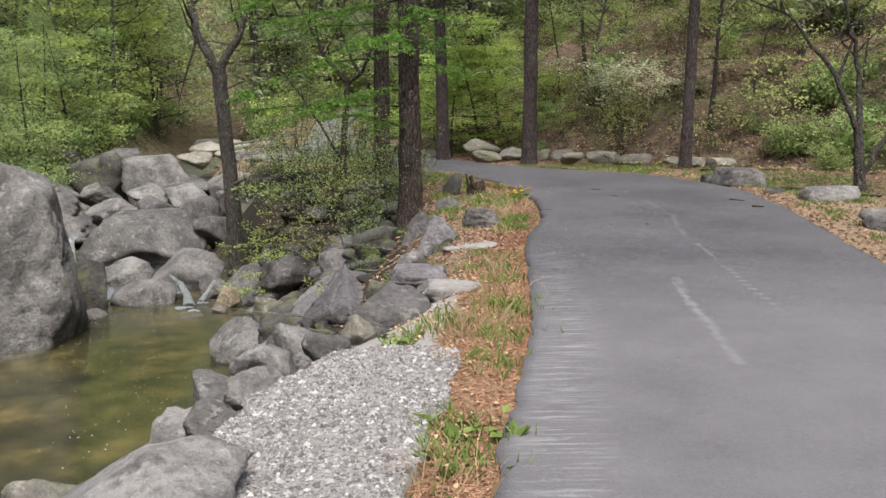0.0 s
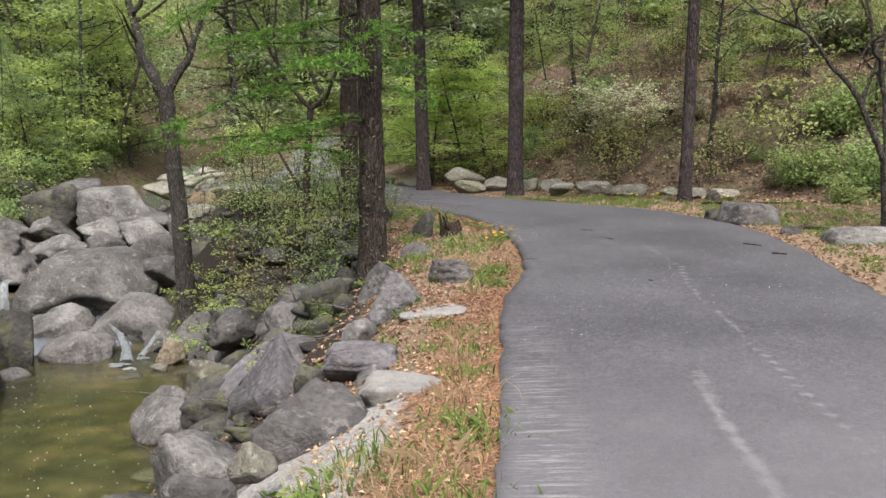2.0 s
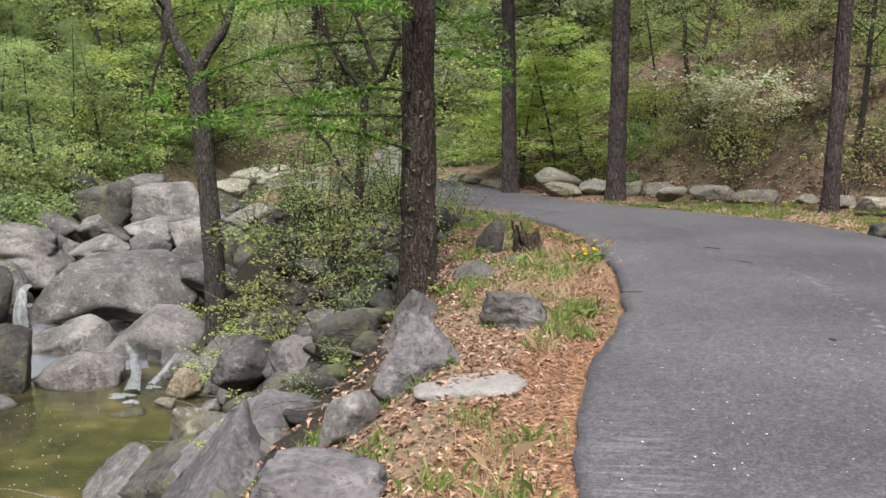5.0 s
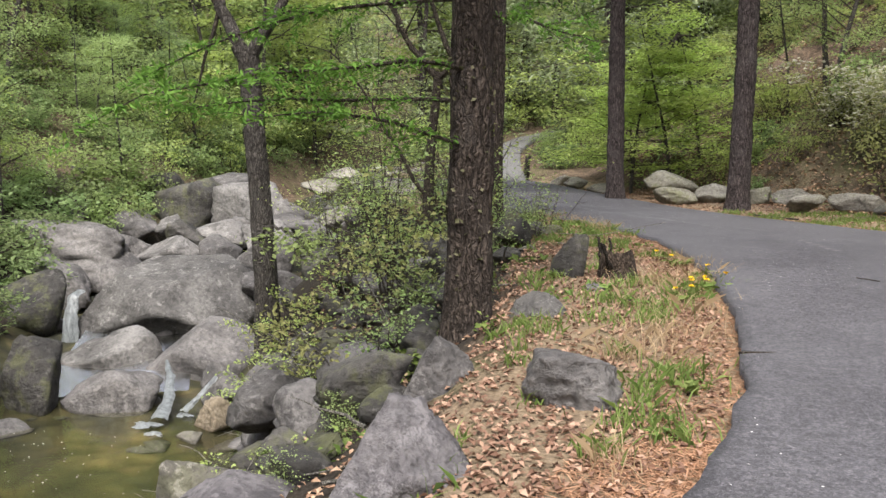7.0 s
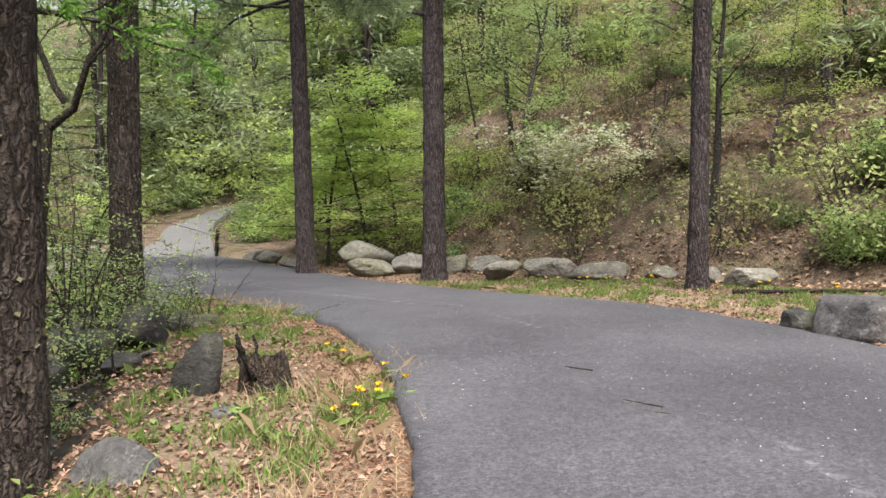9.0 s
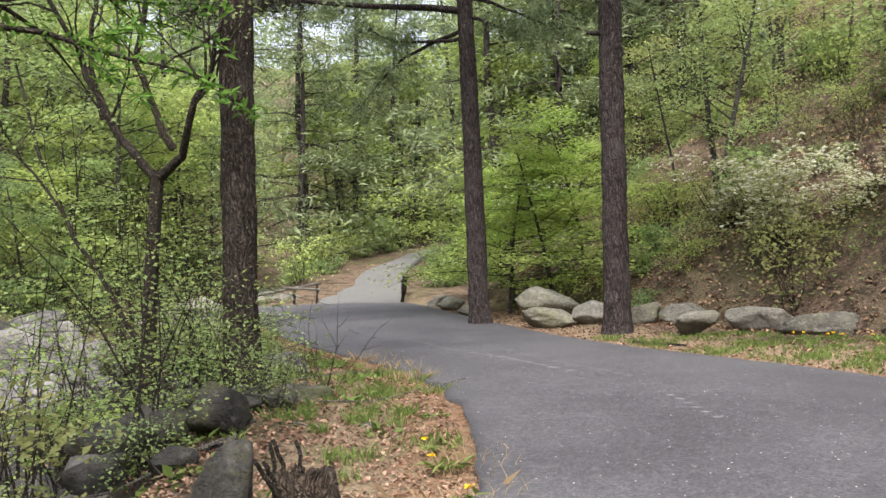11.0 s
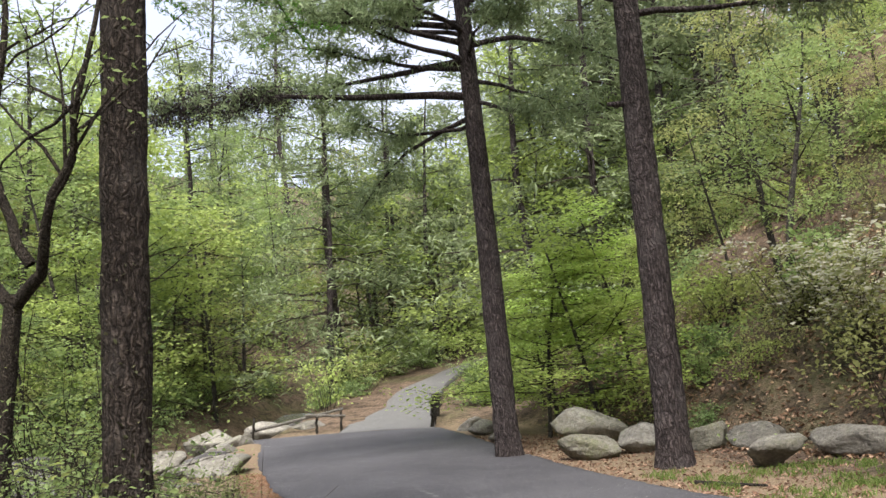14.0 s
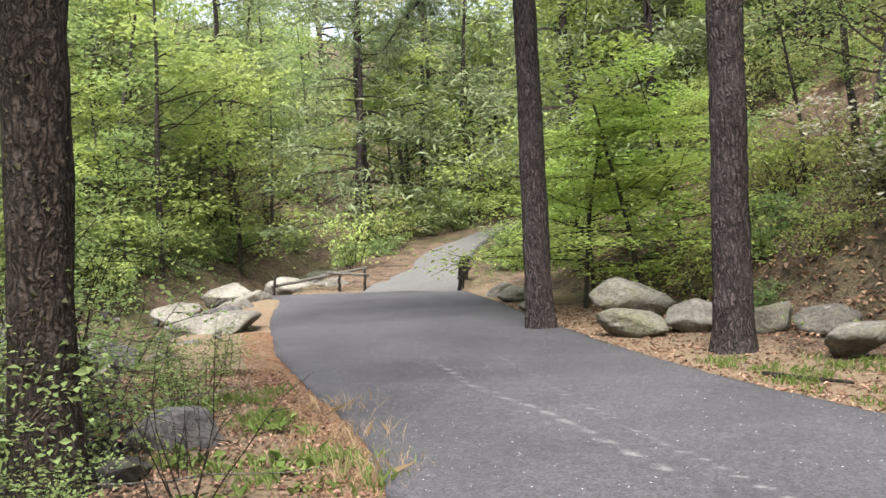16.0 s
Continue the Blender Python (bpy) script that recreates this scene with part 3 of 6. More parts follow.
def ribbon(name, left, right, material, label, raise_by, cols=41, ragged=0.0, thick=0.1, seed=1):
    """A road slab between two edges, with a crown, a worn edge and thickness."""
    n = len(left)
    t = np.linspace(0, 1, cols)
    e = np.arange(n)
    wob = np.array([noise.noise((k * 0.2, seed, 0)) + 0.5 * noise.noise((k * 0.6, seed, 5)) for k in e]) * ragged
    wob2 = np.array([noise.noise((k * 0.2, seed + 9, 0)) + 0.5 * noise.noise((k * 0.6, seed, 15)) for k in e]) * ragged
    a = left + (left - right) / np.linalg.norm(left - right, axis=1)[:, None] * wob[:, None]
    b = right - (left - right) / np.linalg.norm(left - right, axis=1)[:, None] * wob2[:, None]
    xy = a[:, None] * (1 - t)[None, :, None] + b[:, None] * t[None, :, None]
    mid_y = (left[:, 1] + right[:, 1]) / 2
    z = road_z(mid_y)[:, None] + raise_by + 0.035 * (1 - (2 * t - 1) ** 2)[None]
    top = np.concatenate([xy, z[..., None]], -1)
    skirt_a, skirt_b = top[:, :1] - (0, 0, thick), top[:, -1:] - (0, 0, thick)
    grid = np.concatenate([skirt_a, top, skirt_b], 1)
    c = cols + 2
    i, j = np.meshgrid(np.arange(n - 1), np.arange(c - 1), indexing="ij")
    f = np.stack([i * c + j, i * c + j + 1, (i + 1) * c + j + 1, (i + 1) * c + j], -1).reshape(-1, 4)
    me = mesh_of(name, grid.reshape(-1, 3), f[:, ::-1], material, True)
    p = grid.reshape(-1, 3)
    near_line = np.min(np.stack([np.linalg.norm(p[:, None, :2] - dense(ln, 40)[None], axis=-1).min(1) for ln in SCRAPES]), 0)
    tt = np.tile(np.r_[0, t, 1], n)
    pale = np.clip((9.5 - p[:, 1]) / 3.5, 0, 1)
    ribs = np.clip(1 - np.abs(tt - 0.07) / 0.08, 0, 1) * np.clip((11 - p[:, 1]) / 3, 0.15, 1)
    wear = me.color_attributes.new("wear", "FLOAT_COLOR", "POINT")
    wear.data.foreach_set("color", np.stack([np.clip(1.15 - near_line / 0.14, 0, 1), pale, ribs, np.ones(len(p))], 1).astype(np.float32).ravel())
    return tagged(new(name, me), label, "road", kind="structure")


ribbon("road", NEAR_L, NEAR_R, ASPHALT, "worn dark grey asphalt lane with pale scuffs", 0.02, ragged=0.07)
apron_l = dense([(-1.4, -6), (-1.45, 0), (-1.45, 3.4), (-1.38, 4.6), (-1.1, 5.6)], 90)
apron_r = dense([(-0.75, -6), (-0.6, 0), (-0.35, 3.4), (-0.2, 4.8), (-0.25, 5.7)], 90)
ribbon("pavement", apron_l, apron_r, CONCRETE, "worn pale concrete apron crumbling to gravel", 0.0, 15, 0.16, 0.9, 3)
ribbon("road_far", BACK_L, BACK_R, ROAD_CONCRETE, "pale concrete lane climbing beyond a small bridge", 0.012, ragged=0.02, thick=0.25)

# still pool and the stream above it
px, py = np.arange(-12.5, -1.5, 0.5), np.arange(-28, 19.0, 0.5)
PX, PY = np.meshgrid(px, py)
i, j = np.meshgrid(np.arange(len(py) - 1), np.arange(len(px) - 1), indexing="ij")
f = np.stack([i * len(px) + j, i * len(px) + j + 1, (i + 1) * len(px) + j + 1, (i + 1) * len(px) + j], -1).reshape(-1, 4)
w = new("water", mesh_of("water", np.c_[PX.ravel(), PY.ravel(), np.full(PX.size, WATER_LEVEL)], f, WATER, True))
w.visible_shadow = False
tagged(w, "clear greenish-brown pool of a mountain stream", "water", kind="structure")
up = CREEK_LINE[(CREEK_LINE[:, 1] > 18.5) & (CREEK_LINE[:, 1] < 60)]
away = np.gradient(up[:, :2], axis=0)
away = np.c_[-away[:, 1], away[:, 0]] / np.linalg.norm(away, axis=1)[:, None]
rows = np.stack([np.c_[up[:, :2] + away * k * up[:, 2:3] * 0.6, up[:, 3] + 0.17] for k in (-1, -0.5, 0, 0.5, 1)], 1)
i, j = np.meshgrid(np.arange(len(up) - 1), np.arange(4), indexing="ij")
f = np.stack([i * 5 + j, i * 5 + j + 1, (i + 1) * 5 + j + 1, (i + 1) * 5 + j], -1).reshape(-1, 4)
w = new("water_upstream", mesh_of("water_upstream", rows.reshape(-1, 3), f, RAPIDS, True))
w.visible_shadow = False
tagged(w, "shallow stream running down between boulders", "water", kind="structure")


# ---------------------------------------------------------------- rocks
def unit_ball(level):
    bm = bmesh.new()
    bmesh.ops.create_icosphere(bm, subdivisions=level, radius=1)
    v = np.array([p.co for p in bm.verts])
    f = np.array([[p.index for p in q.verts] for q in bm.faces])
    bm.free()
    return v, f


BALLS = {k: unit_ball(k) for k in (2, 3, 4, 5)}


def rock_mesh(seed, size, material, level=4, planes=10, sharp=70, rough=0.05, boxy=0.0, strata=0.0, facets=()):
    """A boulder: a ball cut by planes, its edges rounded, then roughened."""
    r = np.random.default_rng(seed)
    v, f = BALLS[level]
    n = r.normal(size=(planes + 4, 3))
    n /= np.linalg.norm(n, axis=1, keepdims=True)
    if boxy:
        n = np.concatenate([n, np.array([[0, 0, 1.0], [0, 0, -1], [1, 0, 0], [-1, 0, 0], [0, 1, 0], [0, -1, 0]]) + r.normal(size=(6, 3)) * 0.12])
        n /= np.linalg.norm(n, axis=1, keepdims=True)
    h = r.uniform(0.54, 0.86, len(n))
    if boxy:
        h[-6:] = r.uniform(0.62, 0.8, 6)
    if facets:
        n = np.concatenate([n, np.array([a[:3] for a in facets], float)])
        n /= np.linalg.norm(n, axis=1, keepdims=True)
        h = np.r_[np.maximum(h, 0.78), [a[3] for a in facets]]
    q = np.clip(v @ n.T, 0.02, None) / h[None]
    rad = 1 / ((q ** sharp).sum(1) ** (1 / sharp))
    p = v * np.minimum(rad, 1.25)[:, None]
    o = r.uniform(-50, 50, 3)
    d = np.array([noise.fractal(Vector(c * 2.1 + o), 0.8, 2.1, 5) for c in p])
    ledge = np.array([noise.noise(Vector(c * (1.6, 1.6, 4.5) + o)) for c in p])
    chip = np.array([abs(noise.noise(Vector(c * 4.3 + o))) for c in p])
    p = p * (1 + rough * d + 0.025 * np.round(ledge * 3) / 3 - 0.07 * np.clip(0.16 - chip, 0, 1) / 0.16 * (rough > 0.03))[:, None]
    if strata:
        p[:, 2] += strata * np.sin(p[:, 2] * 17 + d * 3) * 0.02
        p[:, :2] *= (1 + strata * 0.05 * np.sin(p[:, 2] * 21 + 2 * d))[:, None]
    p = p / np.ptp(p, axis=0) * np.asarray(size)
    p[:, 2] -= p[:, 2].min()
    return mesh_of("rock", p, f, material, True)


def rock(seed, x, y, z, size, turn=0, material=None, label="", lean=(0, 0), level=4, name="boulder", **how):
    """A boulder whose foot is at z; size is its extent in x, y, z before turning."""
    ob = new(name, rock_mesh(seed, size, material or ROCK, level, **how))
    ob.matrix_world = pose(x, y, z, lean[0], lean[1], turn)
    return tagged(ob, label or "grey weathered boulder lying beside the stream", "rock")
# boulders in and beside the stream
BESIDE = "grey weathered boulder lying at the stream's edge"
CASCADE = "rounded pale grey boulder in the rocky cascade"
rock(1, -9.3, 14.75, -3.0, (3.6, 3.0, 4.25), 0, ROCK_PALE, "huge grey boulder with a steep streaked face rising from the pool", level=5, planes=4, sharp=110, rough=0.035,
     facets=((-0.1, -0.66, 0.74, 0.6), (0.9, 0.3, 0.2, 0.7), (-0.1, -1, -0.12, 0.7), (0.1, 0.1, 1, 0.74), (0.75, -0.75, 0.05, 0.76), (-1, 0, 0.1, 0.8), (0.3, 1, 0.1, 0.7), (0, 0, -1, 0.8)))
WET = "dark wet boulder at the edge of the pool"


def boulder(seed, x, y, z, w, h, label=CASCADE, material=None, deep=0.85, turn=0, sunk=0.4, **how):
    """A boulder by the width and height that stand clear of the ground; z is where it enters it."""
    return rock(seed, x, y, z - sunk * h, (w, w * deep, h * (1 + sunk)), turn, material or ROCK, label, **how)


boulder(2, -9.6, 22.2, -1.9, 3.5, 1.5, "very large rounded pale boulder in the cascade", ROCK_PALE, level=5, sharp=40, planes=3, rough=0.03, facets=((0.1, -0.3, 1, 0.7), (0.75, -0.5, 0.5, 0.78), (-0.2, -0.9, 0.35, 0.78), (-0.9, -0.2, 0.5, 0.8)))
boulder(3, -7.85, 18.2, -2.43, 1.58, 0.86, "rounded grey boulder at the head of the pool", sharp=24, planes=8)
boulder(4, -7.67, 20.2, -2.37, 2.0, 1.12, "wedge-shaped grey boulder with a dark undercut base", ROCK, planes=4, sharp=60, facets=((-0.55, -0.25, 0.8, 0.5), (0.5, -0.3, 0.85, 0.55), (0.15, -0.95, -0.25, 0.6), (0.95, -0.1, -0.3, 0.85), (-0.95, -0.1, -0.3, 0.85)))
boulder(7, -9.15, 19.8, -2.26, 1.62, 0.88, "flat-topped pale boulder above the pool", ROCK_PALE, planes=4, sharp=60, facets=((-0.15, -0.45, 0.9, 0.5), (0.2, -1, -0.3, 0.62), (0.8, -0.5, 0.1, 0.75)))
boulder(8, -8.85, 17.8, -2.4, 1.1, 1.35, WET, ROCK_DARK, planes=6, sharp=50)
boulder(9, -11.86, 21.0, -1.84, 1.6, 1.25, "dark rounded boulder beside a little waterfall", ROCK_DARK, sharp=24)
boulder(10, -14.0, 24.6, -1.1, 4.4, 1.25, "long flat grey rock slab across the stream", level=5, boxy=1, planes=5, deep=0.6, turn=-10)
boulder(11, -14.13, 30.2, -0.48, 2.15, 1.55, "dark square boulder at the top of the cascade", ROCK_DARK, boxy=1, planes=4, sharp=90)
boulder(12, -12.13, 29.7, -0.51, 2.5, 1.5, "square-cut pale boulder in the cascade", ROCK_PALE, planes=3, sharp=90, facets=((0.75, -0.5, 0.45, 0.6), (-0.3, -0.95, 0.05, 0.62), (-0.1, -0.1, 1, 0.66), (-1, 0, 0, 0.7)))
for k, (x, y, z, w, h, mat) in enumerate([(-13.4, 25.6, -1.0, 2.1, 0.75, ROCK), (-11.68, 25.5, -0.89, 1.9, 0.64, ROCK_PALE), (-11.08, 26.7, -0.43, 1.55, 0.52, ROCK_PALE), (-8.93, 24.6, -1.16, 1.5, 1.0, ROCK), (-15.0, 28.0, -0.52, 1.9, 0.72, ROCK),
                                          (-10.3, 25.2, -0.8, 1.3, 0.62, ROCK), (-9.7, 26.6, -0.6, 1.5, 0.7, ROCK_PALE), (-12.7, 27.4, -0.55, 1.2, 0.55, ROCK_DARK), (-10.2, 28.0, -0.4, 1.5, 0.6, ROCK), (-8.6, 26.8, -0.5, 1.3, 0.6, ROCK), (-7.9, 25.4, -0.7, 1.0, 0.7, ROCK),
                                          (-12.6, 33.0, -0.4, 2.0, 0.8, ROCK), (-10.0, 30.8, -0.4, 1.8, 0.7, ROCK_PALE), (-16.2, 27.0, -0.6, 2.2, 1.0, ROCK_DARK), (-7.6, 22.9, -1.35, 1.3, 0.75, ROCK), (-13.6, 27.9, -0.5, 1.0, 0.6, ROCK_PALE), (-6.9, 24.0, -0.9, 1.1, 0.7, ROCK_DARK), (-11.6, 28.2, -0.4, 1.0, 0.45, ROCK),
                                          (-12.6, 22.6, -1.4, 1.5, 0.9, ROCK)]):
    tagged(boulder(20 + k, x, y, z, w, h, CASCADE, mat, turn=k * 37 % 60 - 30, sharp=60 + 20 * (k % 3), planes=8, level=4), group="boulders in the cascade")
rock(40, -19.5, 31.0, -0.6, (2.8, 2.5, 2.4), 0, ROCK_DARK, "tall dark boulder below the wooded bank")
rock(41, -18.4, 28.6, -0.9, (2.0, 1.9, 1.6), 30, ROCK, "grey boulder below the wooded bank")
rock(42, -16.7, 31.8, -0.9, (2.1, 1.9, 2.1), 10, ROCK_DARK, "dark angular boulder below the wooded bank", boxy=1)
rock(43, -14.6, 32.6, -0.6, (2.4, 1.9, 1.8), -20, ROCK, "grey angular boulder below the wooded bank", boxy=1)
boulder(44, -5.5, 19.3, -2.3, 1.6, 1.0, "rounded dark grey boulder beside the little rapids", ROCK, sharp=24)
boulder(45, -5.75, 17.7, -2.1, 0.6, 0.42, "small tan stone in the rapids", rock_material("tan_rock", (0.12, 0.095, 0.066), (0.2, 0.162, 0.115), (0.27, 0.228, 0.17)), planes=5, sharp=60)
boulder(46, -3.86, 16.0, -1.3, 1.0, 0.55, BESIDE, ROCK, sharp=28)
boulder(47, -3.25, 16.9, -1.14, 0.85, 0.66, BESIDE, ROCK_DARK, sharp=28)
boulder(66, -3.5, 17.8, -1.3, 1.15, 0.62, BESIDE, ROCK_DARK, sharp=36)
boulder(67, -2.65, 14.6, -1.0, 0.85, 0.58, "rounded grey boulder below the larch", ROCK, sharp=24)
boulder(68, -2.55, 15.7, -0.95, 0.75, 0.55, BESIDE, ROCK_DARK, sharp=36)
boulder(48, -1.95, 10.6, -1.2, 1.05, 1.0, "broad grey slab of rock sloping down to the pool", ROCK_PURPLE, deep=1.9, level=5, planes=4, sharp=80, turn=10, facets=((-0.6, -0.25, 0.76, 0.48), (-0.2, -1, 0.15, 0.7), (0.5, -0.2, 0.8, 0.72)))
boulder(49, -3.05, 12.3, -1.6, 0.95, 0.75, BESIDE, ROCK_DARK, deep=1.4, planes=5, sharp=60, facets=((-0.5, -0.3, 0.8, 0.55),))
boulder(69, -2.3, 12.2, -1.25, 1.2, 0.8, "broad purple-grey slab leaning towards the pool", ROCK_PURPLE, deep=1.3, planes=5, sharp=70, facets=((-0.55, -0.2, 0.8, 0.5),))
boulder(50, -0.83, 9.4, -0.2, 0.78, 0.25, "thin layered dark stone slab on the verge", ROCK_PURPLE, deep=0.7, boxy=1, planes=4, strata=1.0, turn=-6)
boulder(51, -1.07, 10.75, -0.28, 0.46, 0.33, "pale angular stone on the verge", ROCK_PALE, planes=7, sharp=50)
boulder(52, -4.0, 14.5, -1.75, 0.78, 0.5, "pale broken stone at the water's edge", ROCK_TAN, planes=6, sharp=60)
boulder(53, -4.15, 13.4, -2.05, 1.15, 0.62, "pale triangular stone slab leaning into the pool", ROCK_PALE, planes=4, sharp=80, facets=((-0.45, -0.35, 0.85, 0.45),))
boulder(54, -5.73, 17.1, -2.13, 0.34, 0.16, "small pale stone standing in the pool", ROCK_TAN, level=3)
boulder(55, -0.71, 11.25, -0.05, 0.7, 0.5, "pointed purple-grey rock on the verge", ROCK_PURPLE, planes=4, sharp=90, level=5, facets=((-0.35, -0.75, 0.65, 0.42), (0.65, -0.25, 0.75, 0.5), (-0.9, -0.1, 0.45, 0.6)))
boulder(56, -1.08, 13.1, -0.24, 0.68, 0.6, "speckled grey boulder on the verge", ROCK, planes=6, sharp=50, level=5, facets=((0.75, -0.35, 0.5, 0.62), (-0.1, -0.95, 0.3, 0.66), (-0.8, -0.2, 0.6, 0.62)))
boulder(57, -0.13, 12.6, 0.1, 0.62, 0.34, "layered grey stone lying in dry leaves", ROCK, deep=0.7, boxy=1, strata=0.5, turn=-14, level=5)
boulder(58, -0.82, 14.7, 0.1, 0.56, 0.34, "pale slanting stone on the verge", ROCK_PALE, planes=6, sharp=60, facets=((-0.7, -0.4, 0.6, 0.5),))
boulder(59, -0.74, 16.5, 0.05, 0.4, 0.75, "upright mossy dark stone on the verge", ROCK_DARK, planes=11, sharp=60)
boulder(60, -1.45, 18.8, 0.1, 0.5, 0.3, "dark grey stone among shrubs on the verge", ROCK_DARK)
boulder(61, 0.06, 17.0, 0.22, 0.36, 0.14, "flat grey stone at the bend", ROCK, boxy=1)
boulder(62, -0.28, 15.75, 0.12, 0.46, 0.26, "grey stone below a rotten stump", ROCK, planes=7, sharp=60)
boulder(63, -2.75, 22.1, 0.3, 0.8, 0.5, "grey stone on the verge among brambles")
boulder(126, -1.75, 19.9, 0.3, 0.6, 0.34, "broad dark mossy rock beside the larch", ROCK_DARK, deep=1.2, planes=6, sharp=50)
boulder(127, -0.75, 19.0, 0.3, 0.3, 0.14, "small pale stone in pine needles", ROCK_PALE, level=3)
boulder(64, -6.55, 19.2, -2.1, 0.9, 0.5, "grey stone at the head of the little rapids", planes=7, sharp=36)
for x, y, w, d, t in ((-0.27, 10.85, 0.72, 0.75, 8), (-0.34, 8.25, 0.75, 0.6, -10)):
    z = float(land([x], [y])[0])
    rock(int(650 + y), x, y, z - 0.16, (w, d, 0.2), t, CONCRETE, "broken flat slab of pale concrete on the verge", boxy=1, planes=5, level=4)
# stones that edge the worn apron
for k, (x, y, z, w, h, mat) in enumerate([(-1.34, 3.15, 0.0, 0.92, 0.27, ROCK_PALE), (-2.12, 3.6, -0.35, 0.45, 0.3, ROCK_TAN), (-1.56, 4.4, -0.22, 0.36, 0.3, ROCK_PALE), (-1.58, 5.35, -0.2, 0.46, 0.2, ROCK_PALE), (-1.75, 6.3, -0.36, 0.55, 0.3, ROCK_PALE), (-1.38, 6.7, -0.32, 0.42, 0.24, ROCK_PALE), (-1.12, 7.0, -0.2, 0.3, 0.2, ROCK_TAN),
                                          (-1.02, 7.95, -0.5, 0.82, 0.58, ROCK), (-1.95, 8.3, -0.95, 0.85, 0.62, ROCK_PALE), (-0.68, 9.15, -0.3, 0.38, 0.26, ROCK_PALE), (-1.25, 9.3, -0.4, 0.3, 0.3, ROCK_DARK), (-2.4, 7.3, -1.2, 0.9, 0.6, ROCK_PALE), (-2.3, 6.0, -1.2, 1.0, 0.65, ROCK_PALE), (-2.5, 4.6, -1.3, 1.0, 0.6, ROCK_PALE),
                                          (-2.5, 3.0, -1.2, 1.1, 0.7, ROCK_PALE), (-3.3, 3.6, -2.1, 0.9, 0.3, ROCK_TAN), (-2.1, 2.0, -0.6, 0.9, 0.45, ROCK_PALE), (-3.0, 9.4, -1.75, 0.8, 0.45, ROCK_DARK), (-2.75, 8.7, -1.5, 0.7, 0.5, ROCK)]):
    tagged(boulder(70 + k, x, y, z, w, h, "pale grey stone edging the worn concrete apron", mat, deep=0.75, turn=k * 53 % 40 - 20, planes=6, sharp=60), group="stones edging the apron")
# the row of stones on the hill side of the bend
ROW = [(-0.42, 31.4, 0.5, (1.4, 1.0, 0.82), ROCK_MOSS), (-0.2, 29.5, 0.45, (1.1, 0.7, 0.46), ROCK_MOSS), (0.66, 29.8, 0.45, (0.9, 0.8, 0.56), ROCK_TAN), (1.75, 29.7, 0.42, (0.8, 0.7, 0.52), ROCK_MOSS),
       (2.6, 29.3, 0.42, (0.9, 0.7, 0.5), ROCK_TAN), (2.55, 27.3, 0.42, (0.82, 0.6, 0.42), ROCK_TAN), (3.7, 28.0, 0.45, (1.25, 0.7, 0.42), ROCK_TAN), (4.55, 26.7, 0.35, (1.3, 0.8, 0.45), ROCK_TAN),
       (5.5, 26.0, 0.38, (0.6, 0.5, 0.34), ROCK_TAN), (6.0, 25.2, 0.38, (0.6, 0.5, 0.34), ROCK_TAN), (6.5, 24.3, 0.36, (0.85, 0.6, 0.36), ROCK_TAN), (-2.6, 33.9, 0.5, (0.9, 0.7, 0.4), ROCK_TAN),
       (-3.6, 36.5, 0.55, (0.8, 0.7, 0.5), ROCK_TAN), (-4.4, 38.4, 0.6, (0.9, 0.8, 0.5), ROCK_TAN)]
for k, (x, y, z, s, mat) in enumerate(ROW):
    tagged(rock(100 + k, x, y, z + 0.1, s, k * 41 % 30 - 15, mat, "rounded pale stone in a row along the road", sharp=22, planes=10), group="stones along the road")
rock(120, 5.35, 18.4, 0.1, (1.2, 1.0, 0.68), 12, ROCK, "square grey boulder at the road's edge", boxy=1)
rock(121, 4.85, 18.95, 0.2, (0.45, 0.5, 0.42), 0, ROCK_DARK, "reddish-grey stone at the road's edge", boxy=1)
rock(122, 5.95, 15.2, 0.05, (1.0, 0.7, 0.52), -10, ROCK_PALE, "flat pale stone on the grassy verge", boxy=1)
rock(123, 5.6, 11.9, -0.08, (0.8, 0.7, 0.52), 20, ROCK_PALE, "pale stone at the road's edge", boxy=1)
rock(124, 5.45, 16.6, 0.12, (0.75, 0.4, 0.34), 35, ROCK_DARK, "flat dark stone on the verge", boxy=1)
# pale stones beside the bridge and the upper stream
for k, (x, y, z, s) in enumerate([(-8.05, 30.4, 0.32, (2.1, 1.5, 0.72)), (-11.9, 38.6, 0.6, (1.4, 1.2, 0.6)), (-6.45, 26.8, 0.1, (0.8, 0.8, 0.62)), (-9.5, 33.2, 0.42, (1.3, 1.1, 0.6)), (-10.6, 35.4, 0.5, (1.2, 1.0, 0.6)),
                                  (-12.6, 35.8, 0.2, (1.8, 1.4, 0.8)), (-13.2, 39.6, 0.5, (1.8, 1.4, 0.9)), (-7.3, 28.2, 0.0, (1.1, 0.9, 0.7)), (-8.9, 29.0, -0.4, (1.4, 1.2, 0.8)), (-12.9, 42.5, 0.5, (2.0, 1.5, 1.0)), (-11.2, 42.6, 0.4, (1.8, 1.4, 1.0))]):
    tagged(rock(130 + k, x, y, z, s, k * 61 % 50 - 25, (ROCK_TAN, ROCK)[k % 4 == 3], "flat pale stone at the edge of the road by the bridge", planes=9, sharp=50), group="pale stones by the bridge")

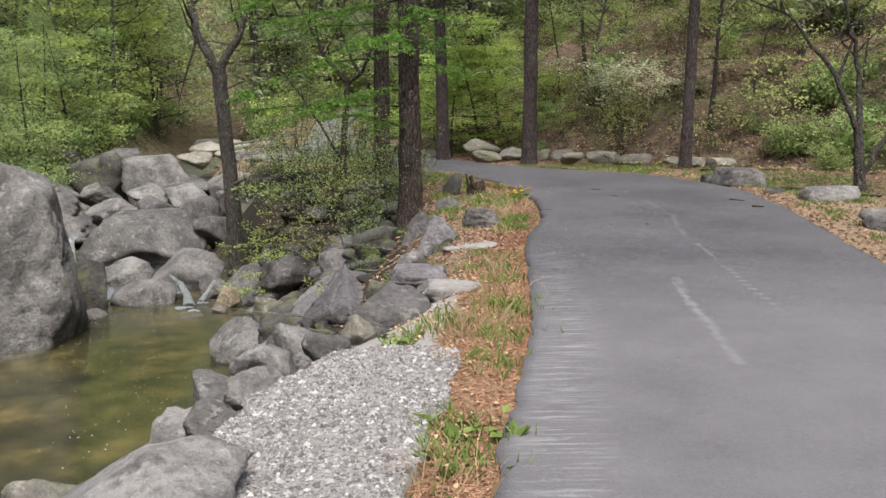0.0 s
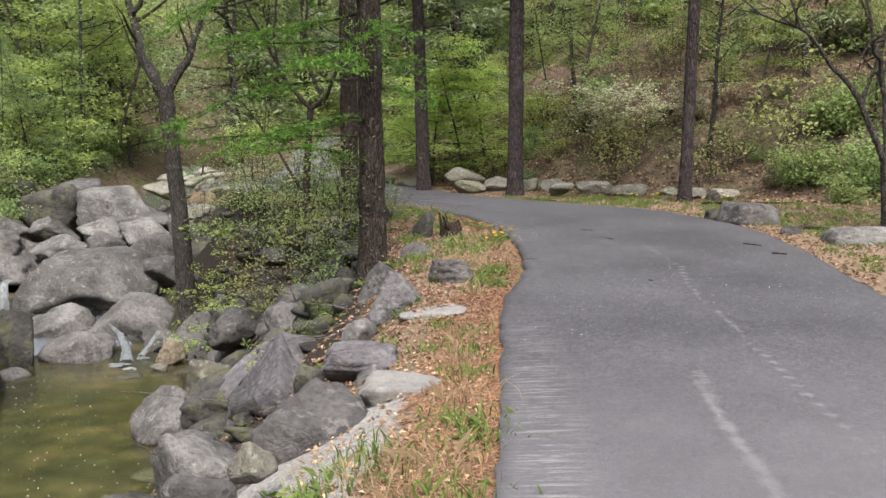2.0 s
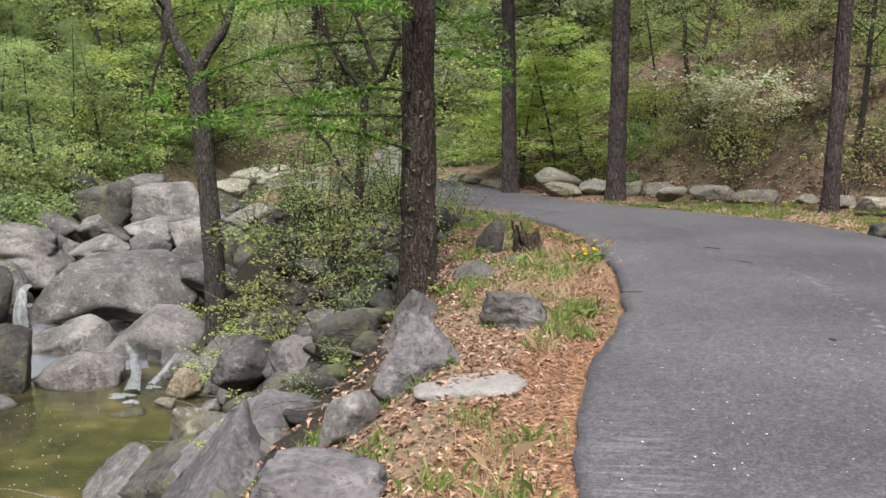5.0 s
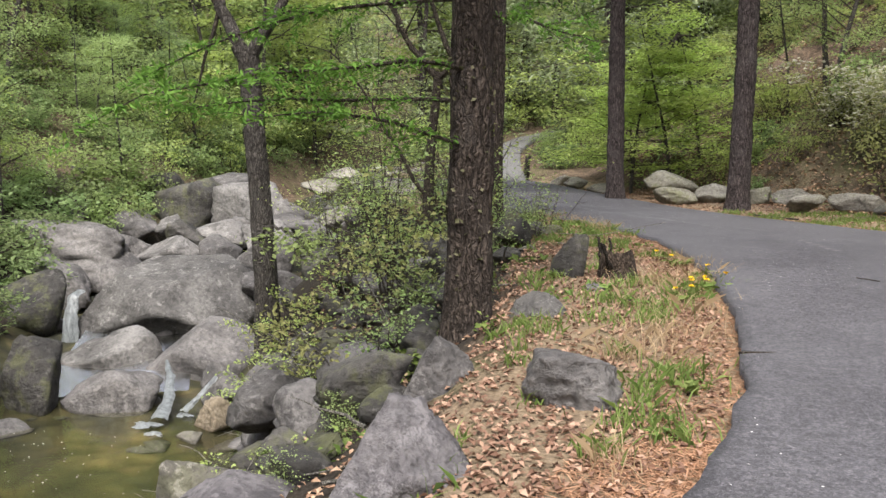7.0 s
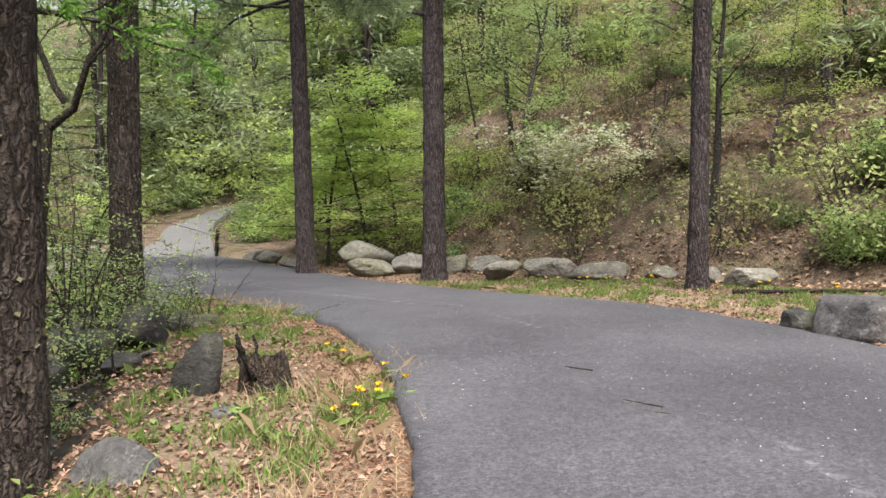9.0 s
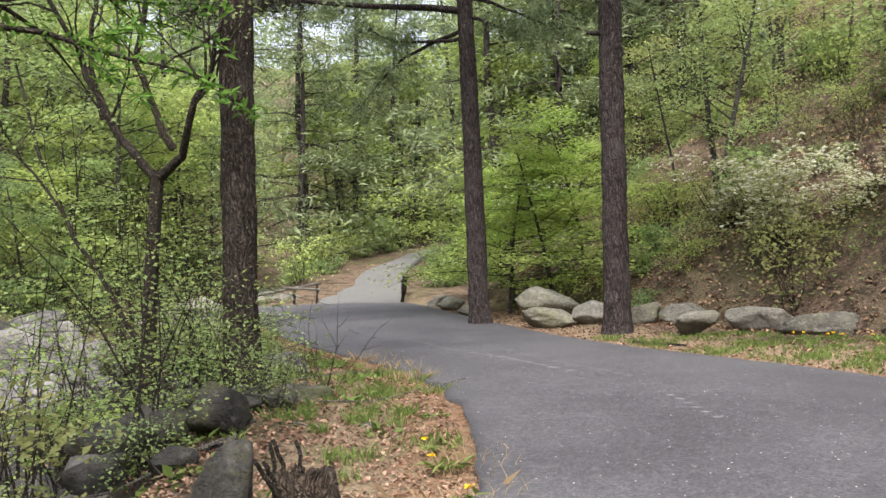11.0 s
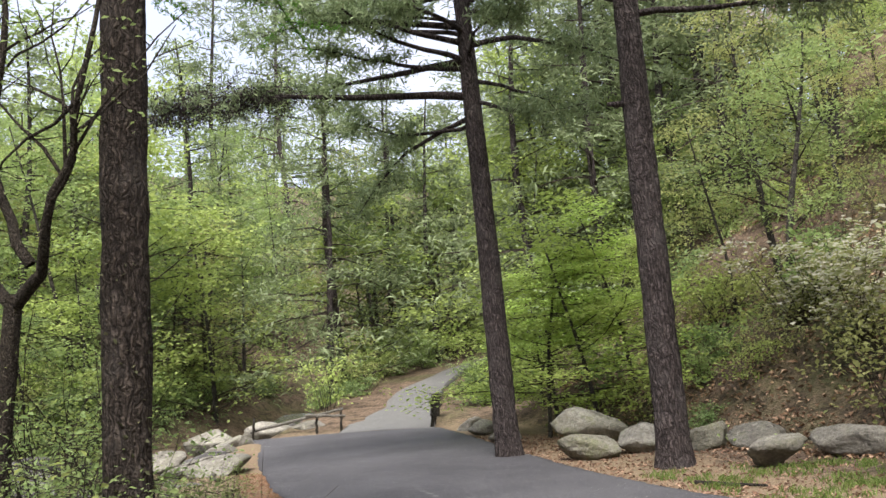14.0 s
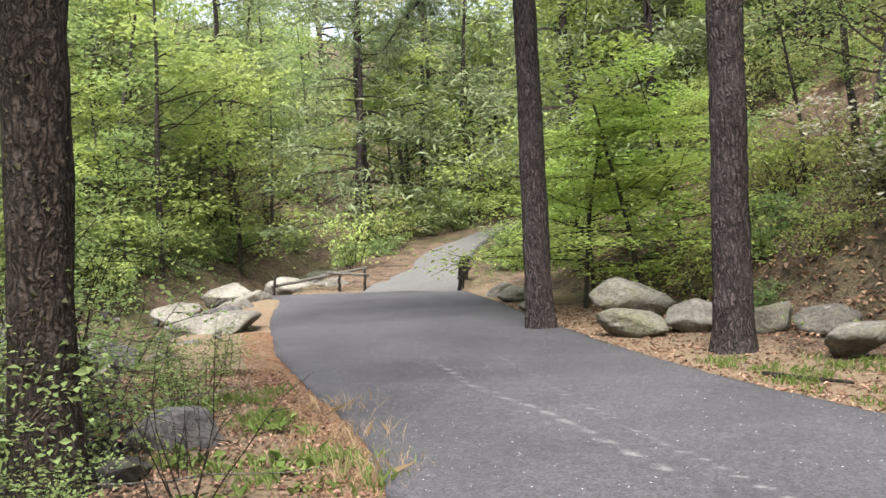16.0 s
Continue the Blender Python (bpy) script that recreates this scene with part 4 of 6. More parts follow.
# loose stones of the bank and bed: six shapes, laid by chance
SHAPES = [rock_mesh(200 + k, (1, 0.85, 0.62), (ROCK, ROCK_DARK, ROCK_DARK)[k % 3], 3, planes=8, sharp=60) for k in range(9)]
rng = np.random.default_rng(11)
count = 0
while count < 300:
    y = rng.uniform(2, 46) if count < 110 else rng.uniform(9, 22)
    cx, cy = np.interp(y, CREEK_LINE[:, 1], CREEK_LINE[:, 0]), y
    x = cx + rng.uniform(-4.4, 5.0) if count < 110 else rng.uniform(-5.6, -1.7)
    o, side, _ = road_side(np.array([x]), np.array([y]))
    s = float(np.clip(rng.lognormal(-0.9, 0.45), 0.18, 0.9)) * (0.7 if y < 12 else 1.0)
    if o[0] < 0.6 + 0.6 * s or (y < 16.5 and -9 < x < -3.9) or side[0] < 0:
        continue
    z = float(land([x], [y])[0])
    ob = new("stone", SHAPES[count % 9])
    ob.matrix_world = Matrix.LocRotScale((x, y, z - 0.12 * s), Euler((rng.normal() * 0.2, rng.normal() * 0.2, rng.uniform(0, 6.28))), (s, s * rng.uniform(0.7, 1.1), s * rng.uniform(0.7, 1.2)))
    tagged(ob, "loose grey stone of the stream bank", "stone", "loose stones")
    count += 1


# ---------------------------------------------------------------- trees and shrubs
def wander(rng, start, way, length, n, bend=0.12, droop=0.0):
    """A line of n points that sets out along way and wanders; droop bends it down (or up) towards its end."""
    p, d = [np.asarray(start, float)], np.asarray(way, float) / np.linalg.norm(way)
    for _ in range(n - 1):
        d = d + rng.normal(size=3) * bend + (0, 0, -droop / n)
        d /= np.linalg.norm(d)
        p.append(p[-1] + d * length / (n - 1))
    return np.array(p)


def along(line, t):
    s = np.linspace(0, 1, len(line))
    return np.array([np.interp(t, s, line[:, k]) for k in range(3)])


def tapered(n, a, b, power=1.0):
    return b + (a - b) * (1 - np.linspace(0, 1, n)) ** power


def crown_of(rng, trunk, r, first, count, reach, rise, twigs, per, spread, top=0.97, bend=0.14, droop=0.15):
    """Limbs off a trunk line, twigs off the limbs, and leaf places round the twigs."""
    lines, spots = [], []
    for k in range(count):
        t = first + (top - first) * (k + rng.uniform(0, 1)) / count
        a = rng.uniform(0, 2 * np.pi)
        ln = reach * (1.05 - 0.75 * (t - first) / (1 - first)) * rng.uniform(0.65, 1.2)
        limb = wander(rng, along(trunk, t), (np.cos(a), np.sin(a), rise * rng.uniform(0.4, 1.5)), ln, 6, bend, droop)
        rr = r * (1 - 0.75 * t) * 0.42
        lines.append((limb, tapered(6, rr, 0.006)))
        for _ in range(twigs):
            u = rng.uniform(0.3, 1.0)
            s = along(limb, u)
            d = limb[-1] - limb[0]
            d = d / np.linalg.norm(d) + rng.normal(size=3) * (0.7, 0.7, 0.3)
            tw = wander(rng, s, d, ln * 0.4 * rng.uniform(0.5, 1.2), 3, 0.2, 0.2)
            lines.append((tw, tapered(3, max(rr * 0.35, 0.006), 0.003)))
            c = np.array([along(tw, q) for q in rng.uniform(0.25, 1.05, per)])
            spots.append(c + rng.normal(size=c.shape) * spread)
    return lines, np.concatenate(spots)


def broadleaf(seed, height, r, leaf, leaf_size, label, category="tree", first=0.3, count=12, reach=2.4, rise=0.5, twigs=7, per=12, spread=(0.38, 0.38, 0.1), bark=None, lean=(0, 0), name="tree", flat=1.5, bend=0.05):
    """A leafy tree standing at the origin: trunk, limbs and crown."""
    rng = np.random.default_rng(seed)
    trunk = wander(rng, (0, 0, -0.3), (lean[0], lean[1], 1), height, 9, bend)
    lines, spots = crown_of(rng, trunk, r, first, count, reach, rise, twigs, per, spread)
    ob = empty(name, Matrix.Identity(4), label, category)
    part("trunk", mesh_of("trunk", *tubes([(trunk, tapered(9, r, r * 0.2))], 9), bark or BARK_GREY, True), ob)
    tagged(part("branchwork", mesh_of("branchwork", *tubes(lines, 3), TWIG, True), ob), kind="stuff")
    part("crown", mesh_of("crown", *leaves(spots, leaf_size, rng, 0.6, flat), leaf), ob, "spring foliage")
    return ob


def shrub(seed, height, stems, leaf, leaf_size, label, per=10, twigs=4, spread=0.14, category="shrub", lean=0.45, bloom=None):
    """Thin stems from one foot, with layered leaves."""
    rng = np.random.default_rng(seed)
    lines, spots = [], []
    for _ in range(stems):
        a = rng.uniform(0, 6.28)
        st = wander(rng, (rng.normal() * 0.08, rng.normal() * 0.08, -0.1), (np.cos(a) * lean, np.sin(a) * lean, 1), height * rng.uniform(0.6, 1.1), 7, 0.12)
        lines.append((st, tapered(7, 0.004 + 0.004 * height, 0.002)))
        for _ in range(twigs):
            d = rng.normal(size=3) * (1, 1, 0.25)
            tw = wander(rng, along(st, rng.uniform(0.25, 1)), d, height * 0.3 * rng.uniform(0.5, 1.3), 3, 0.15, 0.1)
            lines.append((tw, tapered(3, 0.005, 0.002)))
            c = np.array([along(tw, q) for q in rng.uniform(0.1, 1.05, per)])
            spots.append(c + rng.normal(size=c.shape) * (spread, spread, spread * 0.4))
    spots = np.concatenate(spots)
    ob = empty("shrub", Matrix.Identity(4), label, category)
    tagged(part("stemwork", mesh_of("stemwork", *tubes(lines, 3), TWIG, True), ob), kind="stuff")
    part("foliage", mesh_of("foliage", *leaves(spots, leaf_size, rng, 0.6, 1.0), leaf), ob)
    if bloom:
        pick = spots[rng.uniform(size=len(spots)) < 0.8] + (0, 0, 0.03)
        part("blossom", mesh_of("blossom", *leaves(pick, leaf_size * 1.5, rng, 0.9, 2.5), bloom), ob, "white blossom")
    return ob


def stand(ob, x, y, turn=0.0, size=1.0, sink=0.05, tall=1.0):
    """Put a thing built at the origin on the ground."""
    z = float(land([x], [y])[0]) - sink
    ob.matrix_world = Matrix.LocRotScale((x, y, z), Euler((0, 0, turn)), (size, size, size * tall))
    return ob


def stand_copy(ob, x, y, turn=0.0, size=1.0, sink=0.05, tall=1.0):
    z = float(land([x], [y])[0]) - sink
    return copy_thing(ob, Matrix.LocRotScale((x, y, z), Euler((0, 0, turn)), (size, size, size * tall)))


def big_trunk(points, radii, bark, seed, sides=36, rings=150):
    """A trunk with flared foot and deep upright furrows."""
    line = dense(points, rings)
    for _ in range(120):
        line[1:-1] = 0.25 * line[:-2] + 0.5 * line[1:-1] + 0.25 * line[2:]
    rad = np.interp(np.linspace(0, 1, rings), np.linspace(0, 1, len(radii)), radii)
    h = line[:, 2] - line[0, 2]
    rad = rad * (1 + 0.45 * np.exp(-h / 0.35))
    v, f = tubes([(line, rad)], sides)
    centre = np.repeat(line, sides, 0)
    d = v - centre
    unit = d / (np.linalg.norm(d, axis=1, keepdims=True) + 1e-9)
    lump = np.array([noise.noise(Vector(p * 2.3 + seed)) for p in v]) * 0.08
    ridge = np.array([1 - 2 * abs(noise.noise(Vector((u[0] * 3.6 + seed, u[1] * 3.6, p[2] * 1.3)))) for u, p in zip(unit, v)])
    plate = np.array([noise.noise(Vector((u[0] * 7 + seed, u[1] * 7, p[2] * 5))) for u, p in zip(unit, v)])
    return mesh_of("trunk", centre + d * (1 + lump + 0.10 * (ridge - 0.5) + 0.05 * plate)[:, None], f, bark, True)


def needle_tufts(rng, lines, step, size, per, spread=0.05):
    """Tufts of short needles set along twigs: places and outward ways."""
    c = []
    for ln, _ in lines:
        n = max(2, int(np.linalg.norm(ln[-1] - ln[0]) / step))
        for q in np.linspace(0.12, 1.0, n):
            c.append(np.repeat(along(ln, q)[None], per, 0) + rng.normal(size=(per, 3)) * spread)
    return np.concatenate(c)


def larch(x, y, seed, height, r, low, reach, dens, label, bare=0.0, lean=(0, 0)):
    """Larch: furrowed trunk, long drooping limbs with feathery green tufts, ivy at the foot."""
    rng = np.random.default_rng(seed)
    z = float(land([x], [y])[0]) - 0.15
    ob = empty("larch_tree", pose(x, y, z), label, "tree", "larches by the road")
    pts = [(0, 0, 0), (0.02, 0.02, height * 0.3), (lean[0] * 0.5 + 0.03, lean[1] * 0.5, height * 0.6), (lean[0], lean[1], height)]
    part("trunk", big_trunk(pts, (r, r * 0.9, r * 0.72, r * 0.3), BARK_LARCH, seed), ob, "shaggy reddish-brown bark")
    line = dense(pts, 30)
    limbs, twigs = [], []
    for k in range(dens):
        h = low + (height - low - 0.5) * (k + rng.uniform(0, 1)) / dens
        a = rng.uniform(0, 6.28)
        ln = reach * (1 - 0.6 * h / height) * rng.uniform(0.55, 1.25)
        if h < 3.4 and np.cos(a) > -0.2:
            continue
        if h < 6.5 and np.cos(a) > 0.1:
            ln = min(ln, 1.25)
        st = along(line, h / height)
        limb = wander(rng, st, (np.cos(a), np.sin(a), 0.12), ln, 8, 0.07, 0.35)
        limbs.append((limb, tapered(8, 0.022, 0.004)))
        for _ in range(int(ln * 4.2)):
            q = rng.uniform(0.2, 1)
            d = np.cross(limb[-1] - limb[0], (0, 0, 1)) * rng.choice([-1, 1]) + (limb[-1] - limb[0]) * rng.uniform(0.1, 0.9) + rng.normal(size=3) * 0.25
            twigs.append((wander(rng, along(limb, q), d, rng.uniform(0.25, 0.75), 4, 0.1, 0.35), tapered(4, 0.005, 0.002)))
    for ln in limbs:
        part("limb", mesh_of("limb", *tubes([ln], 5), TWIG, True), ob)
    tagged(part("twig_spray", mesh_of("twig_spray", *tubes(twigs, 3), TWIG, True), ob), kind="stuff")
    spots = needle_tufts(rng, twigs + limbs, 0.055, 0.05, 5, 0.026)
    part("needles", mesh_of("needles", *leaves(spots, 0.072, rng, 0.3, 0.4), LEAF_LARCH), ob, "fresh green larch needles")
    a, h = rng.uniform(0, 6.28, 220), rng.uniform(0.05, 1, 220) ** 1.5 * 2.8
    ivy = np.stack([np.cos(a) * r * 1.04, np.sin(a) * r * 1.04, h], 1)
    part("ivy", mesh_of("ivy", *leaves(ivy, 0.045, rng, 0.8, 0.3), LEAF_IVY), ob, "small dull ivy leaves")
    return ob


def pine(x, y, seed, height, r, lean, limb_from, label, arms=(), stubs=(), shaggy=False):
    """Red pine: bare scaly trunk, broken stubs, crooked limbs with dark needle clumps high up."""
    rng = np.random.default_rng(seed)
    z = float(land([x], [y])[0]) - 0.15
    ob = empty("pine_tree", pose(x, y, z), label, "tree", "pines along the road")
    pts = [(0, 0, 0), (lean[0] * 0.25, lean[1] * 0.25, height * 0.3), (lean[0] * 0.6, lean[1] * 0.6, height * 0.62), (lean[0], lean[1], height)]
    part("trunk", big_trunk(pts, (r, r * 0.88, r * 0.7, r * 0.25), BARK_PINE, seed), ob, "dark scaly bark")
    line = dense(pts, 40)
    limbs, twigs = [], []
    n = 32
    for k in range(n + len(arms)):
        if k < len(arms):
            h, a, ln, up = arms[k]
        else:
            h, a = limb_from + (height - limb_from) * (k - len(arms) + rng.uniform(0, 1)) / n, rng.uniform(0, 6.28)
            ln, up = (4.4 * (1.15 - h / height) + 0.9) * rng.uniform(0.6, 1.2), 0.15
        limb = wander(rng, along(line, h / height), (np.cos(a), np.sin(a), up), ln, 9, 0.13, 0.05)
        limbs.append((limb, tapered(9, 0.02 + 0.011 * ln, 0.006)))
        for _ in range(int(4 + ln * 4.5)):
            q = rng.uniform(0.35, 1)
            d = (limb[-1] - limb[0]) / ln + rng.normal(size=3) * (0.8, 0.8, 0.4)
            twigs.append((wander(rng, along(limb, q), d, rng.uniform(0.3, 0.8), 4, 0.15, -0.1), tapered(4, 0.009, 0.003)))
    for ln in limbs:
        part("limb", mesh_of("limb", *tubes([ln], 6), BARK_PINE, True), ob)
    tagged(part("twig_spray", mesh_of("twig_spray", *tubes(twigs, 3), TWIG, True), ob), kind="stuff")
    c = []
    for tw, _ in twigs:
        for q in (0.55, 0.8, 1.0):
            c.append(np.repeat(along(tw, q)[None], 16, 0) + rng.normal(size=(16, 3)) * (0.12, 0.12, 0.07))
    part("needles", mesh_of("needles", *leaves(np.concatenate(c), 0.21, rng, 0.15, 0.1), LEAF_NEEDLE), ob, "dark green needle clumps")
    if shaggy:
        tip = limbs[0][0]
        q = np.array([along(tip, u) for u in rng.uniform(0.58, 1.02, 4200)]) + rng.normal(size=(4200, 3)) * (0.25, 0.25, 0.19)
        part("dead_needles", mesh_of("dead_needles", *leaves(q, 0.17, rng, 0.1, 0.1), BARK_PINE), ob, "dark brown dead needles hanging on the long limb")
    for h, a, ln in stubs:
        st = along(line, h / height)
        w = wander(rng, st, (np.cos(a), np.sin(a), 0.35), ln + r, 5, 0.08)
        part("branch_stub", mesh_of("branch_stub", *tubes([(w, tapered(5, 0.075, 0.035))], 7), BARK_PINE, True), ob, "broken branch stub")
    return ob


larch(-1.45, 15.1, 31, 13, 0.20, 1.9, 4.2, 66, "larch with shaggy bark and drooping green branches beside the road")
larch(-2.66, 20.7, 32, 14, 0.185, 4.6, 4.6, 78, "tall larch with ivy on its trunk at the bend", lean=(0.4, -0.2))
pine(1.25, 27.8, 41, 15, 0.235, (0.3, 0.9), 7.6, "tall red pine with a bare dark trunk at the road's edge", arms=((8.6, 3.1, 4.4, 0.2), (6.7, -0.05, 3.8, 0.08), (8.0, 0.4, 4.2, 0.2), (7.6, 2.9, 3.6, 0.25), (9.0, -0.4, 4.0, 0.1), (9.6, 3.5, 4.6, 0.12), (10.4, 2.8, 4.4, 0.1), (8.9, 4.2, 3.8, 0.1)), stubs=((5.0, 3.3, 0.22), (7.0, 2.8, 0.15)))
pine(-1.68, 30.2, 42, 14, 0.215, (-0.3, 0.8), 7.4, "tall red pine with a long crooked limb over the road", arms=((6.75, 3.3, 6.2, 0.02), (6.3, 3.1, 3.2, -0.12), (7.4, 3.6, 3.4, 0.05), (6.6, -0.4, 2.6, -0.35), (6.1, 3.0, 2.6, -0.05), (7.1, 0.3, 2.6, -0.1), (7.6, 3.0, 5.0, 0.1), (8.4, 3.5, 5.0, 0.12), (9.2, 2.8, 4.6, 0.15), (10.0, 3.3, 4.4, 0.1), (8.0, 3.9, 4.2, 0.1)), shaggy=True)
pine(5.35, 23.7, 43, 14, 0.155, (0.5, -0.3), 6.5, "slim red pine with a bare trunk on the verge", stubs=((3.4, 0.5, 0.15),))


def forked(x, y, seed, r, trunk, arms, leaf, leaf_size, label, per=7, spread=0.16, name="tree", group="", twigs=6, bark=None):
    """A tree whose trunk line splits into given arms, each with twigs and thin foliage."""
    rng = np.random.default_rng(seed)
    z = float(land([x], [y])[0]) - 0.15
    ob = empty(name, pose(x, y, z), label, "tree", group)
    part("trunk", big_trunk(trunk, (r, r * 0.85, r * 0.8), bark or BARK_GREY, seed, 20, 50), ob)
    lines, spots = [], []
    for pts, ra in arms:
        ln = dense(pts, 14)
        ln[1:] += np.cumsum(rng.normal(size=(13, 3)) * 0.035, 0)
        part("limb", mesh_of("limb", *tubes([(ln, tapered(14, ra, 0.012))], 8), bark or BARK_GREY, True), ob)
        total = np.linalg.norm(ln[-1] - ln[0])
        for _ in range(twigs):
            q = rng.uniform(0.25, 1)
            d = (ln[-1] - ln[0]) / total + rng.normal(size=3) * 0.75
            tw = wander(rng, along(ln, q), d, total * rng.uniform(0.2, 0.5), 6, 0.2, 0.05)
            lines.append((tw, tapered(6, ra * 0.3, 0.004)))
            for _ in range(3):
                t2 = wander(rng, along(tw, rng.uniform(0.3, 1)), rng.normal(size=3) * (1, 1, 0.5) + d * 0.5, total * 0.16, 4, 0.15)
                lines.append((t2, tapered(4, 0.006, 0.002)))
                c = np.array([along(t2, u) for u in rng.uniform(0.2, 1.1, per)])
                spots.append(c + rng.normal(size=c.shape) * (spread, spread, spread * 0.5))
    tagged(part("twig_spray", mesh_of("twig_spray", *tubes(lines, 5), TWIG, True), ob), kind="stuff")
    part("foliage", mesh_of("foliage", *leaves(np.concatenate(spots), leaf_size, rng, 0.6, 0.8), leaf), ob, "thin spring leaves")
    return ob


forked(-6.2, 20.1, 51, 0.2, [(0, 0, 0), (-0.05, -0.05, 2.0), (-0.2, -0.2, 4.9)],
       [([(-0.2, -0.2, 4.8), (-0.6, -0.3, 5.7), (-0.85, -0.2, 6.9), (-1.5, 0, 9.2)], 0.14), ([(-0.2, -0.2, 4.8), (0.35, -0.1, 5.6), (0.75, 0.1, 6.8), (1.1, 0, 9.0)], 0.12), ([(-0.8, -0.2, 6.6), (-0.4, 0.3, 7.8), (0, 0.6, 9.4)], 0.06), ([(-0.1, -0.1, 2.0), (0.5, -0.6, 2.2), (1.1, -1.0, 2.0)], 0.03)],
       LEAF_MID, 0.09, "grey-barked forked tree among the boulders", per=14, twigs=10)
forked(-3.6, 20.35, 52, 0.085, [(0, 0, 0), (0.06, 0, 1.5), (0.2, 0, 2.9)],
       [([(0.2, 0, 2.8), (-0.4, 0, 3.5), (-0.9, 0.1, 4.4), (-1.6, 0.2, 6.0)], 0.055), ([(0.2, 0, 2.8), (0.7, -0.2, 3.4), (1.2, -0.3, 4.3), (1.5, -0.3, 5.9)], 0.055), ([(0.45, -0.1, 3.1), (0.15, -0.2, 4.0), (0.3, -0.2, 5.0), (0.0, 0, 6.8)], 0.045), ([(-0.45, 0, 3.5), (-0.6, 0, 4.6), (-0.3, 0.1, 6.0)], 0.03), ([(0.05, 0, 1.0), (-0.7, -0.1, 2.2), (-1.5, -0.1, 3.2)], 0.035)],
       LEAF_MID, 0.06, "crooked many-stemmed small tree with sparse new leaves", per=9, twigs=9, bark=TWIG)
forked(7.2, 16.8, 53, 0.11, [(0, 0, 0), (-0.08, 0, 0.7), (-0.12, 0, 1.3)],
       [([(-0.1, 0, 1.2), (-0.5, 0.1, 2.2), (-1.3, 0.2, 3.2), (-2.2, 0.3, 4.0)], 0.06), ([(-0.1, 0, 1.2), (-0.2, 0.1, 2.4), (-0.55, 0, 3.6), (-0.7, 0, 5.0)], 0.065), ([(0, 0, 0.5), (0.35, -0.1, 1.4), (0.55, -0.1, 2.6), (1.2, 0, 4.2)], 0.06), ([(-0.5, 0.1, 2.3), (-0.2, 0.3, 3.4), (0.4, 0.3, 4.6)], 0.035)],
       LEAF_OLIVE, 0.06, "grey many-stemmed tree with nearly bare spreading branches", per=1, twigs=9)

# kinds of woodland tree, built once and copied over the slopes
rng = np.random.default_rng(77)
WOODS = [
    broadleaf(61, 8.0, 0.10, LEAF_FRESH, 0.115, "slender tree with fresh yellow-green spring leaves", count=20, reach=2.8, per=40, spread=(0.4, 0.4, 0.09)),
    broadleaf(62, 9.5, 0.13, LEAF_MID, 0.12, "woodland tree with mid-green spring leaves", count=21, reach=3.2, per=42, first=0.2, spread=(0.42, 0.42, 0.09)),
    broadleaf(63, 7.0, 0.07, LEAF_OLIVE, 0.10, "thin woodland tree with sparse olive-green new leaves", count=13, reach=2.4, per=24, first=0.3),
    broadleaf(64, 6.0, 0.07, LEAF_MID, 0.105, "small spreading tree with layered green leaves", count=15, reach=3.0, per=44, first=0.1, rise=0.2, spread=(0.42, 0.42, 0.06), flat=2.2),
    broadleaf(65, 8.5, 0.10, LEAF_DARK, 0.115, "woodland tree with darker green leaves", count=18, reach=2.9, per=42, first=0.1, spread=(0.42, 0.42, 0.08), flat=2.0),
    broadleaf(66, 11, 0.14, LEAF_OLIVE, 0.13, "tall slender tree with thin new foliage", count=15, reach=2.7, per=28, first=0.35),
]
BUSHES = [
    shrub(71, 1.5, 9, LEAF_MID, 0.11, "leafy green woodland shrub", per=22),
    shrub(72, 2.3, 7, LEAF_FRESH, 0.10, "thin-stemmed shrub with fresh green leaves", per=20, twigs=5),
    shrub(73, 1.0, 8, LEAF_DARK, 0.10, "low dark green undergrowth", per=24),
    shrub(74, 1.9, 9, LEAF_OLIVE, 0.09, "twiggy shrub with thin olive leaves", per=14),
    shrub(75, 2.0, 8, TWIG, 0.03, "bare brown twiggy shrub", per=1, twigs=7),
]
first_used = set()


def plant(kind, x, y, turn, size, tall=1.0, sink=0.05, group="woodland trees"):
    if kind.name in first_used:
        ob = stand_copy(kind, x, y, turn, size, sink, tall)
    else:
        first_used.add(kind.name)
        ob = stand(kind, x, y, turn, size, sink, tall)
    tagged(ob, group=group)
    return ob


def scatter(n, box, ok, gap, pick, size, group, seed):
    r = np.random.default_rng(seed)
    done, tries = [], 0
    while len(done) < n and tries < n * 60:
        tries += 1
        x, y = r.uniform(box[0], box[1]), r.uniform(box[2], box[3])
        o, s, _ = road_side(np.array([x]), np.array([y]))
        d, half, _ = creek_side(np.array([x]), np.array([y]))
        if not ok(x, y, o[0], s[0], d[0] - half[0]) or any((x - a) ** 2 + (y - b) ** 2 < gap * gap for a, b in done):
            continue
        done.append((x, y))
        plant(pick(r), x, y, r.uniform(0, 6.28), r.uniform(*size), r.uniform(0.9, 1.15), group=group)


def chance(weights, kinds):
    w = np.array(weights, float) / sum(weights)
    return lambda r: kinds[r.choice(len(kinds), p=w)]


def hill(x, y, o, s, c):
    foot = np.interp(y, [-10, 5, 15, 20, 24, 28, 32, 60], [11, 10, 8.5, 6.5, 5, 3.6, 2.6, 2.0])
    return s < 0 and o > foot + 1.2 and not (3 < x < 7.5 and 28 < y < 34)


